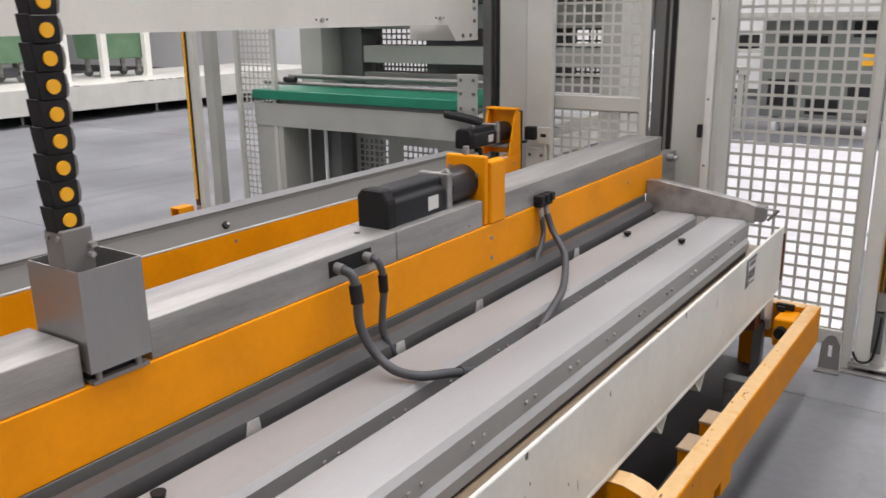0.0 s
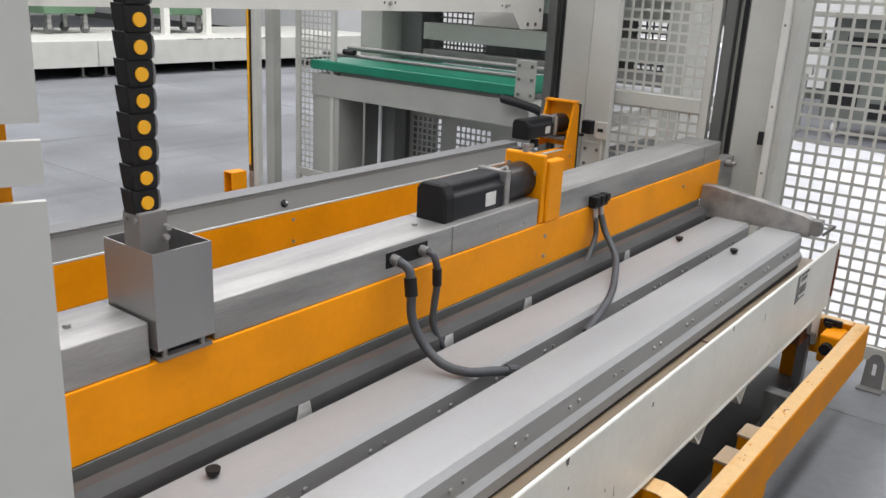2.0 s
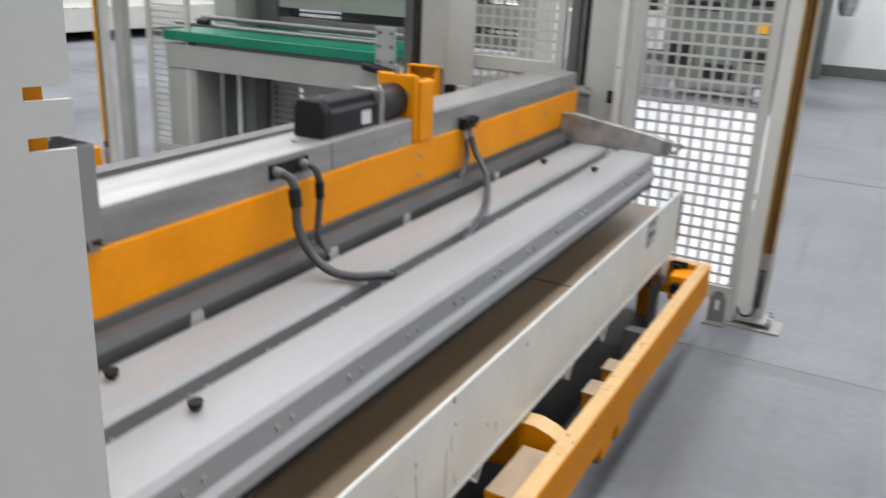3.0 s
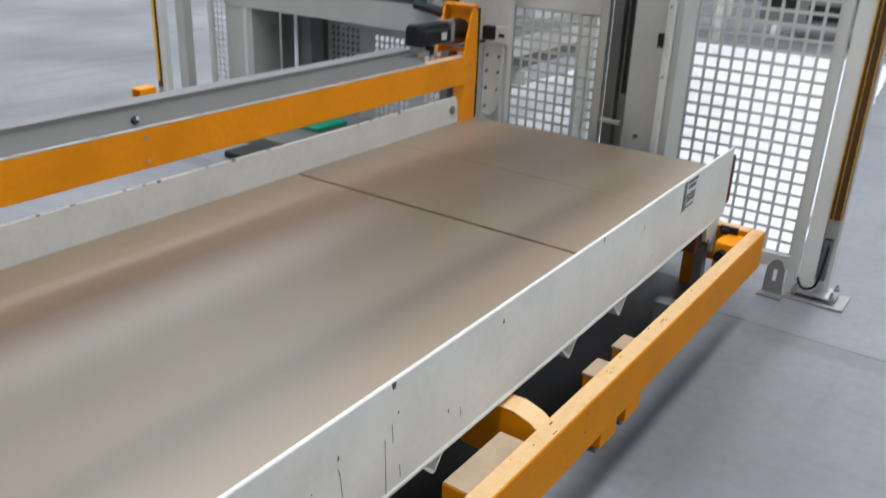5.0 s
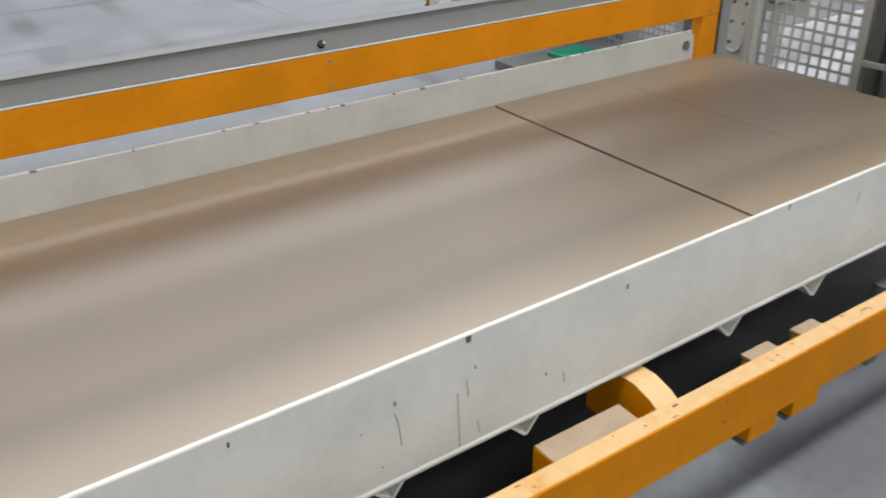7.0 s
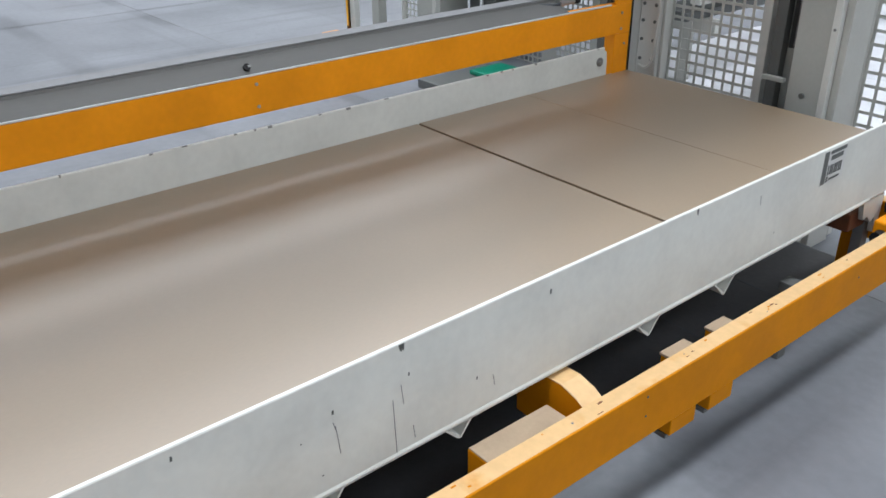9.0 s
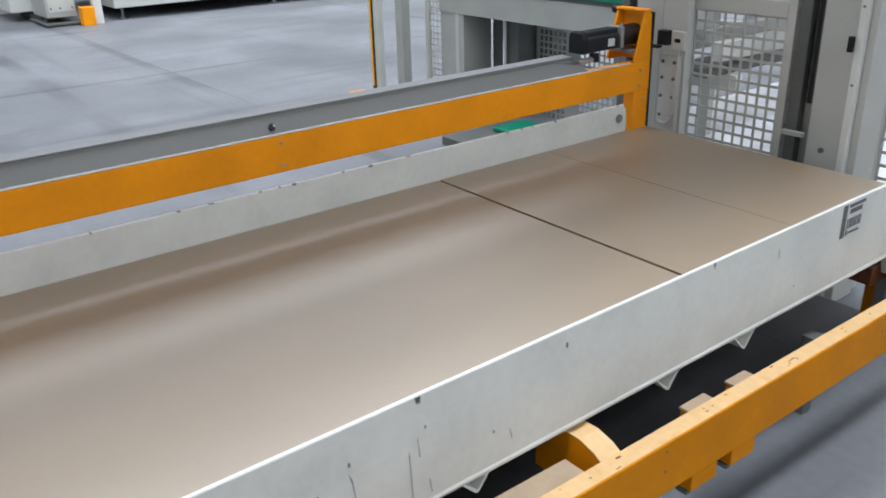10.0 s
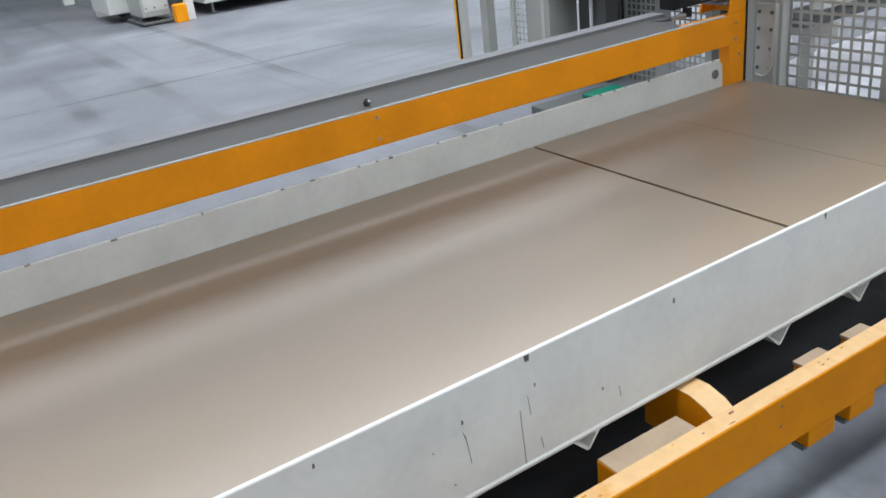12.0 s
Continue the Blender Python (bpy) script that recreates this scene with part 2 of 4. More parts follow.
# ---- the hall ----
def hall():
    structure("floor", solid(-30, 10, -12, 14.6, -0.2, 0, bevel=0), FLOOR, "smooth pale grey polished concrete floor", "floor")
    structure("wall_north", solid(-30, 10, 14.6, 14.8, 0, HALL_H, bevel=0), WALLM, "plain off-white painted hall wall", "wall")
    structure("wall_south", solid(-30, 10, -12.2, -12.0, 0, HALL_H, bevel=0), WALLM, "plain off-white painted hall wall", "wall")
    structure("wall_west", solid(-30.2, -30.0, -12, 14.6, 0, HALL_H, bevel=0), WALLM, "plain off-white painted hall wall", "wall")
    structure("wall_east", solid(10.0, 10.2, -12, 14.6, 0, HALL_H, bevel=0), WALLM, "plain off-white painted hall wall", "wall")
    structure("ceiling", solid(-30, 10, -12, 14.6, HALL_H, HALL_H + 0.2, bevel=0), WALLM, "light grey sheet metal hall roof", "ceiling")
    structure("baseboard", solid(-30, 10, 14.57, 14.598, 0, 0.2, bevel=0.004), DGREY, "dark grey skirting along the hall wall", "baseboard")
    js = []
    for x in (-18, -7.6, 3.2):
        js.append((x, x + 0.006, -12, 14.6, 0.0, 0.0012))
    for y in (-3.0, 1.25, 5.49, 9.7):
        js.append((-30, 10, y, y + 0.006, 0.0, 0.0016))
    structure("floor_joints", boxes(js), JOINT, "dark sawn joints in the concrete floor", "floor joint")


hall()


# ---- transfer table with its boards ----
RT, RB, BT = 0.745, 0.458, 0.65      # rail top, rail bottom, board top
BRT = 0.776                          # back rail top
T0, T1 = -3.4, 1.21                  # table start and end
BX = -1.295                          # inner face of the back rail


def rail(name, x, y0, y1, parent, s, RT=RT):
    """A folded sheet rail: thin web, narrow rounded lip, inward bottom flange."""
    out = [(x, RB + 0.004), (x, RT - 0.003), (x + s * 0.002, RT), (x + s * 0.009, RT), (x + s * 0.011, RT - 0.003), (x + s * 0.011, RB + 0.012), (x + s * 0.04, RB + 0.012), (x + s * 0.04, RB), (x + s * 0.004, RB)]
    return part(name, prism(out, "y", y0, y1), RAILW, parent)


def transfer_table():
    t = thing("transfer_table", "long white painted steel transfer table with chipped side rails", "conveyor table")
    near = rail("side_rail", 0.0, T0, T1, t, -1)
    near.matrix_basis = pose(0, 0, 0, 0.7)
    back = rail("side_rail", BX - 0.011, T0, 1.085, t, 1, BRT)
    part("rail_end_tab", prism([(1.0855, RB + 0.1), (1.0855, BRT - 0.012), (1.098, BRT - 0.02), (1.104, BRT - 0.07), (1.104, RB + 0.1)], "x", BX - 0.010, BX), RAILW, back)
    rng = random.Random(4)
    for y, z, h, lean in ((-1.176, 0.583, 0.074, 0.006), (-1.034, 0.538, 0.15, 0.003)):
        part("scratch", prism([(y - 0.0010, z + h / 2), (y + 0.0006, z + h / 2), (y + 0.0014 + lean, z - h / 2), (y - 0.0004 + lean, z - h / 2)], "x", 0.0, 0.0006), LIPM, near, "dark vertical scratch")
    for k in range(7):
        y, z = rng.uniform(-1.9, 1.0), rng.uniform(RB + 0.03, RT - 0.02)
        r = rng.uniform(0.001, 0.0028)
        part("chip", prism([(y - r, z - r), (y + r * 1.4, z - r * 0.6), (y + r, z + r), (y - r * 0.7, z + r * 1.3)], "x", 0.0, 0.0007), LBLK, near)
    for y in (-1.008, -1.002, -0.003):
        part("chip", prism([(y - 0.005, RT - 0.004), (y + 0.004, RT - 0.003), (y + 0.002, RT - 0.022), (y - 0.002, RT - 0.018)], "x", 0.0, 0.0008), LBLK, near, "dark chip in the paint")
    for y, z, r in ((-0.568, 0.700, 0.006), (-1.505, 0.720, 0.005), (-1.18, 0.655, 0.005), (-0.99, 0.66, 0.004), (-0.80, 0.56, 0.004)):
        part("chip", prism([(y - r * 0.5, z - r), (y + r * 0.4, z - r * 1.2), (y + r * 0.6, z + r * 0.7), (y - r * 0.2, z + r * 1.2)], "x", 0.0, 0.0008), LBLK, near, "dark chip in the paint")
    for y, z, h in ((-1.012, 0.64, 0.05), (-0.985, 0.52, 0.035), (-0.75, 0.545, 0.03), (-1.182, 0.63, 0.02), (0.31, 0.69, 0.03)):
        part("scratch", prism([(y, z), (y + 0.0016, z), (y + 0.006, z - h), (y + 0.0045, z - h)], "x", 0.0, 0.0006), LIPM, near, "faint grey scratch")
    for k in range(22):
        y, w = rng.uniform(T0, 1.05), rng.uniform(0.004, 0.02)
        part("worn_spot", solid(BX - 0.006, BX + 0.0012, y, y + w, BRT - rng.uniform(0.002, 0.007), BRT + 0.0006, bevel=0), DSTEEL, back)
    lab = part("label_plate", solid(0.0, 0.001, 0.655, 0.795, 0.622, 0.738, bevel=0), LBLW, near, "silver rating label with dark bars")
    rows = [(0.001, 0.0016, 0.657, 0.683, 0.624, 0.736), (0.001, 0.0016, 0.692, 0.791, 0.722, 0.734), (0.001, 0.0016, 0.70, 0.775, 0.700, 0.716)]
    rows += [(0.001, 0.0016, 0.690 + 0.013 * k, 0.698 + 0.013 * k + 0.002 * (k % 2), 0.650, 0.684) for k in range(7)]
    rows += [(0.001, 0.0016, 0.688, 0.700, 0.626, 0.646), (0.001, 0.0016, 0.705, 0.77, 0.630, 0.638)]
    part("label_print", boxes(rows), LBLK, lab)
    part("bed", solid(BX + 0.002, -0.014, T0, T1 - 0.03, BT - 0.06, BT - 0.022, bevel=0.002), DSTEEL, t)
    for y in (-2.6, -1.6, -0.6, 0.4, 1.05):
        part("cross_member", solid(BX + 0.003, -0.042, y - 0.03, y + 0.03, RB + 0.002, BT - 0.062, bevel=0.003), WHITE, t)
    # pointed folded hangers below the rail
    def hanger(y):
        """A sheet folded to a V: two thin flaps that meet in a rounded tip, open towards the walkway."""
        w = 0.0035
        a = prism([(y - 0.050, RB - 0.001), (y - 0.050 + w, RB - 0.001), (y + 0.004 + w, RB - 0.046), (y + 0.006, RB - 0.056), (y, RB - 0.052)], "x", -0.05, 0.0)
        b = prism([(y + 0.058, RB - 0.001), (y + 0.058 - w, RB - 0.001), (y + 0.036, RB - 0.014), (y + 0.010 + w, RB - 0.048), (y + 0.0065, RB - 0.056), (y + 0.014, RB - 0.055), (y + 0.042, RB - 0.018)], "x", -0.05, 0.0)
        web = prism([(y - 0.036, RB - 0.001), (y + 0.05, RB - 0.001), (y + 0.008, RB - 0.046)], "x", -0.048, -0.030)
        return join(a, b, web)
    first = part("hanger_foot", hanger(-0.865), RAILW, t, "pointed folded steel hanger")
    for y in (-2.4, -1.8, -1.215, -0.18, 0.175):
        shared("hanger_foot", first, t, pose(0, y + 0.865, 0))
    # curled lower lip between the hangers
    part("lower_lip", prism([(0.0005, RB + 0.012), (0.003, RB + 0.004), (0.002, RB - 0.003), (-0.004, RB - 0.004), (-0.004, RB - 0.0012)], "y", T0, T1 - 0.16), RAILW, near)
    # end leg with scalloped gusset, rusty bracket and edge strip
    o = [(T1 - 0.17, RB - 0.002), (T1 - 0.02, RB - 0.002), (T1 - 0.02, RB - 0.15), (T1 - 0.055, RB - 0.15), (T1 - 0.06, RB - 0.09), (T1 - 0.09, RB - 0.10), (T1 - 0.12, RB - 0.07), (T1 - 0.15, RB - 0.075)]
    part("end_gusset", prism(o, "x", -0.03, -0.012), RAILW, t)
    part("end_leg", solid(-0.075, -0.035, T1 - 0.07, T1 - 0.02, 0.0, RB - 0.001, bevel=0.003), DSTEEL, t, "grey steel end leg")
    part("rust_bracket", solid(-0.22, -0.036, T1 - 0.2, T1 - 0.075, RB - 0.12, RB - 0.05, bevel=0.006), RUST, t, "rusty steel bracket")
    o = [(T1 + 0.001, RB + 0.06), (T1 + 0.012, RB + 0.07), (T1 + 0.016, RT - 0.08), (T1 + 0.008, RT - 0.03), (T1 + 0.001, RT - 0.02)]
    part("edge_strip", prism(o, "x", -0.014, 0.006), RUST, t, "rust-edged end strip")
    for x in (-0.12, BX + 0.06):
        for y in (-2.9, -1.9):
            part("leg", solid(x - 0.03, x + 0.03, y - 0.03, y + 0.03, 0.0, RB + 0.001, bevel=0.004), WHITE, t)
    part("leg", solid(BX + 0.03, BX + 0.09, 1.0, 1.06, 0.0, RB + 0.001, bevel=0.004), WHITE, t)
    ring = part("bolt_ring", rod((BX - 0.0005, 1.055, 0.715), (BX + 0.004, 1.055, 0.715), 0.02, 20), DSTEEL, back, "dull steel bolt ring")
    part("bolt", rod((BX + 0.003, 1.055, 0.715), (BX + 0.008, 1.055, 0.715), 0.009, 6), STEEL, ring)


transfer_table()


def boards():
    """Three fibreboards end to end on the table."""
    for y0, y1, lift in ((T0 + 0.3, 0.016, 0.0), (0.027, 0.6025, 0.0012), (0.6062, T1 + 0.03, 0.0004)):
        b = thing("fibreboard_panel", "smooth brown fibreboard panel lying on the table", "board", "boards on the table")
        part("core", solid(BX + 0.002, -0.03, y0, y1, BT - 0.0215, BT + lift - 0.0012, bevel=0.0006), MDFE, b, "dark sawn board core")
        part("face_sheet", solid(BX + 0.0023, -0.0303, y0 + 0.0003, y1 - 0.0003, BT + lift - 0.0011, BT + lift, bevel=0.0003), MDF, b)


boards()


# ---- belt conveyor under the table ----
def under_belt():
    c = thing("belt_conveyor", "low black rubber belt conveyor under the table", "conveyor")
    out = [(T0, 0.11), (1.25, 0.11)]
    for k in range(1, 12):
        a = math.pi / 2 - math.pi * k / 12
        out.append((1.25 + 0.045 * math.cos(a), 0.065 + 0.045 * math.sin(a)))
    out += [(1.25, 0.02), (T0, 0.02)]
    part("belt", prism(out, "x", -1.15, -0.06), BELT, c)
    for y in (-1.3, -0.30, 0.35, 0.8):
        part("belt_seam", prism([(-1.14, y + 0.02), (-0.065, y - 0.02), (-0.065, y - 0.012), (-1.14, y + 0.028)], "z", 0.1098, 0.1108), CABLE, c, "pale belt seam")
    for y in (-2.4, -0.9, 0.9):
        part("foot", solid(-1.1, -0.12, y - 0.04, y + 0.04, 0.0, 0.0195, bevel=0.002), DGREY, c)


under_belt()


# ---- yellow floor frame beside the table ----
GX0, GX1, GZ0, GZ1 = 0.111, 0.166, 0.25, 0.412
GE = 1.275


def floor_frame():
    f = thing("floor_frame", "worn yellow steel frame standing on the floor beside the table", "machine frame")
    bar = part("long_bar", solid(GX0, GX1, -3.4, GE, GZ0, GZ1, bevel=0.004), YWORN, f)
    part("pale_top", solid(GX0 + 0.002, GX1 - 0.004, -3.39, GE - 0.004, GZ1 - 0.001, GZ1 + 0.0008, bevel=0), YTOP, bar, "mottled pale top of the bar")
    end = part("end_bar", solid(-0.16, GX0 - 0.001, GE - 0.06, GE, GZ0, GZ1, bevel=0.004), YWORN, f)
    part("pale_top", solid(-0.156, GX0 - 0.004, GE - 0.056, GE - 0.004, GZ1 - 0.001, GZ1 + 0.0008, bevel=0), YTOP, end)
    part("end_foot", solid(-0.15, -0.09, GE - 0.055, GE - 0.005, 0.0, GZ0 - 0.001, bevel=0.004), YWORN, f)
    part("corner_tube", solid(0.02, 0.10, GE - 0.2, GE - 0.0605, GZ0 + 0.02, GZ1 - 0.02, bevel=0.008), YELLOW, f)
    part("rubber_buffer", rod((0.055, GE - 0.235, 0.34), (0.055, GE - 0.2, 0.34), 0.024, 16), BLACK, f, "black rubber buffer")
    part("clamp", boxes([(0.0, 0.075, GE - 0.09, GE - 0.07, GZ1 - 0.015, GZ1 + 0.012), (0.01, 0.04, GE - 0.11, GE - 0.09, GZ1 - 0.019, GZ1 + 0.004)], 0.003), BLACK, f, "black clamp")
    for ya, yb, lug in ((-0.185, -0.078, -0.20), (0.018, 0.112, -0.025)):
        part("fork_pad", solid(0.052, GX0 - 0.001, ya, yb, 0.372, 0.381, bevel=0.002), CARTON, f, "pale scuffed pad")
        part("pad_web", boxes([(0.056, GX0 - 0.001, ya + 0.004, ya + 0.012, GZ0, 0.3715), (0.056, GX0 - 0.001, yb - 0.012, yb - 0.004, GZ0, 0.3715)]), YWORN, f)
        part("step_lug", solid(GX0 + 0.004, GX1 - 0.002, lug - 0.055, lug + 0.055, 0.195, GZ0 - 0.001, bevel=0.003), YWORN, f)
        part("lug_pad", solid(GX0 + 0.006, GX1 - 0.012, lug - 0.06, lug + 0.045, 0.18, 0.1945, bevel=0.003), DGREY, f)
    for y in (-2.6, -1.5, -0.70, 0.60):
        tie = part("cross_tie", solid(-0.03, GX0 - 0.001, y - 0.03, y + 0.03, GZ0 + 0.005, GZ0 + 0.05, bevel=0.003), DGREY, f)
        part("foot", solid(-0.028, 0.012, y - 0.025, y + 0.025, 0.0, GZ0 + 0.0045, bevel=0.003), DGREY, tie)
    blk = part("pocket_block", solid(0.022, GX0 - 0.002, -0.853, -0.592, GZ0 + 0.051, 0.382, bevel=0.003), YWORN, f)
    part("pocket_cover", solid(0.024, GX0 - 0.003, -0.851, -0.594, 0.3825, 0.386, bevel=0.001), CARTON, blk, "pale fibreboard cover")
    # curved bracket behind the block: hook profile, hollow below
    o = [(-0.12, GZ0 + 0.02), (-0.12, GZ1 + 0.004), (-0.05, GZ1 + 0.018), (0.035, GZ1 + 0.022), (0.085, GZ1 + 0.008), (GX0 - 0.001, GZ1 - 0.006), (GX0 - 0.001, GZ0 + 0.02)]
    cb = part("curved_bracket", prism(o, "y", -0.556, -0.490), YWORN, f)
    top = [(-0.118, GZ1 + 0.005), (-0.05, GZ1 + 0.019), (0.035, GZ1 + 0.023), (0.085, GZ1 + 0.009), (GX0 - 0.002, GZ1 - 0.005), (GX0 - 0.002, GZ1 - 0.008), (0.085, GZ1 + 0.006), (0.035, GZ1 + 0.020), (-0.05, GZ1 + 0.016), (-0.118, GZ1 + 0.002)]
    part("pale_top", prism(top, "y", -0.558, -0.488), YTOP, cb)
    for y, z in ((-0.377, 0.325), (-0.377, 0.386), (-1.4, 0.325), (-1.4, 0.386), (0.7, 0.35)):
        part("bolt_hole", rod((GX1 - 0.002, y, z), (GX1 + 0.0012, y, z), 0.004, 8), LBLK, f)
    rng = random.Random(9)
    for k in range(26):
        y, w = rng.uniform(-1.2, 1.2), rng.uniform(0.004, 0.02)
        x = rng.uniform(GX0 + 0.006, GX1 - 0.012)
        part("scuff", solid(x, x + rng.uniform(0.002, 0.006), y, y + w, GZ1 + 0.0008, GZ1 + 0.0012, bevel=0), (YWORN, LIPM, RUST)[k % 3], bar)


floor_frame()


# ---- motor with gearbox: used on both beams ----
def servo(parent, x, y, z, size=1.0):
    """Motor body along y with chamfered edges, clamp flange and round gearbox towards +y."""
    s = size
    w, h, c = 0.05 * s, 0.052 * s, 0.015 * s
    out = [(x - w, z - h), (x + w, z - h), (x + w, z + h * 0.35), (x + w - c, z + h * 0.5), (x + w - c, z + h - c * 0.4), (x + w - c * 1.4, z + h), (x - w + c, z + h), (x - w, z + h - c)]
    m = part("servo_motor", prism(out, "y", y, y + 0.25 * s, 0.003), MOTOR, parent, "black servo motor")
    cap = [(x - w - 0.003, z - h - 0.002), (x + w + 0.003, z - h - 0.002), (x + w + 0.003, z + h * 0.45), (x + w - c, z + h + 0.004), (x - w + c, z + h + 0.004), (x - w - 0.003, z + h - c)]
    part("rear_cap", prism(cap, "y", y - 0.03 * s, y + 0.012 * s, 0.005), BLACK, m)
    part("rating_plate", solid(x + w, x + w + 0.001, y + 0.16 * s, y + 0.21 * s, z - 0.035 * s, z + 0.005 * s, bevel=0), LBLW, m, "silver rating plate")
    part("flange", solid(x - w - 0.004, x + w + 0.004, y + 0.255 * s, y + 0.28 * s, z - h - 0.002, z + h + 0.004, bevel=0.004), STEEL, m, "bright clamp flange")
    part("gearbox", rod((x, y + 0.28 * s, z), (x, y + 0.42 * s, z), 0.056 * s, 32), GUN, m, "dark round gearbox")
    part("clamp_screw", rod((x + w * 0.5, y + 0.268 * s, z + h), (x + w * 0.9, y + 0.268 * s, z + h + 0.012), 0.008 * s, 10), STEEL, m)
    return m


# ---- rear beam: fixed ----
def rear_beam():
    b = thing("rear_lift_beam", "yellow steel cross beam with grey cover and servo motor", "machine beam")
    x = -1.285
    part("beam", solid(x - 0.06, x, T0, 1.235, 0.828, 0.957, bevel=0.003), YELLOW, b)
    cov = [(x - 0.004, 0.9575), (x - 0.004, 0.964), (x - 0.088, 0.999), (x - 0.092, 1.008), (x - 0.17, 1.008), (x - 0.17, 0.90), (x - 0.0605, 0.90), (x - 0.0605, 0.9575)]
    part("cover", prism(cov, "y", T0, 0.83), COVER, b, "dull grey folded steel cover")
    part("cover_lip", solid(x - 0.17, x - 0.095, T0, 0.83, 1.0085, 1.014, bevel=0.002), LIPM, b)
    part("cover_edge", solid(x - 0.012, x + 0.0005, T0, 1.1, 0.9575, 0.9635, bevel=0.001), LBLW, b, "pale rubbed edge")
    part("end_post", solid(x - 0.06, x - 0.001, 1.135, 1.234, 0.40, 0.8275, bevel=0.003), YELLOW, b)
    side = [(1.125, 0.9575), (1.235, 0.9575), (1.228, 1.165), (1.20, 1.175), (1.185, 1.172)]
    for x0, x1 in ((x - 0.012, x - 0.002), (x - 0.17, x - 0.158)):
        part("bracket_plate", prism(side, "x", x0, x1), YELLOW, b)
    part("bracket_top", solid(x - 0.171, x - 0.001, 1.178, 1.23, 1.1755, 1.186, bevel=0.003), YELLOW, b)
    part("bracket_face", solid(x - 0.157, x - 0.013, 1.217, 1.234, 0.958, 1.173, bevel=0.002), YELLOW, b)
    part("shield", solid(x - 0.06, x - 0.001, 1.2355, 1.25, 0.60, 1.17, bevel=0.002), BLACK, b, "thin black edge shield")
    m = servo(b, x - 0.085, 0.86, 1.072, 0.84)
    part("plug", rod((x - 0.06, 0.93, 1.02), (x - 0.06, 0.93, 0.985), 0.02, 14), BLACK, m)
    part("cable_gland", rod((x - 0.06, 0.93, 0.995), (x - 0.06, 0.83, 0.992), 0.012, 12), STEEL, m)
    part("cable", tube([(x - 0.06, 0.83, 0.992), (x - 0.07, 0.79, 0.99), (x - 0.09, 0.74, 0.995)], 0.006), CABLE, m)
    part("motor_shelf", solid(x - 0.155, x - 0.02, 1.12, 1.215, 1.0, 1.012, bevel=0.002), DSTEEL, b)
    for y, z in ((-0.64, 0.93), (-0.64, 0.855), (1.17, 0.92), (1.17, 0.85), (1.20, 0.78)):
        part("bolt", rod((x - 0.0005, y, z), (x + 0.004, y, z), 0.006, 6), STEEL, b)
    g = part("hole_grommet", rod((x - 0.03, -0.655, 0.979), (x - 0.022, -0.655, 0.985), 0.012, 12), BLACK, b)
    part("bolt", rod((x - 0.026, -0.648, 0.982), (x - 0.022, -0.648, 0.987), 0.005, 6), STEEL, g)


rear_beam()


# ---- moving carriage, built at its lowest place ----
CX = -0.56                          # front face of the yellow beam
C0, C1 = -2.9, 1.25


def bolts(parent, rows, d, r=0.0045, h=0.004):
    """Small hexagon heads on one mesh."""
    first = None
    for p in rows:
        if first is None:
            q = Vector(p)
            first, p0 = part("bolt", rod(q, q + Vector(d) * h, r, 6), STEEL, parent), q
        else:
            shared("bolt", first, parent, Matrix.Translation(Vector(p) - p0))


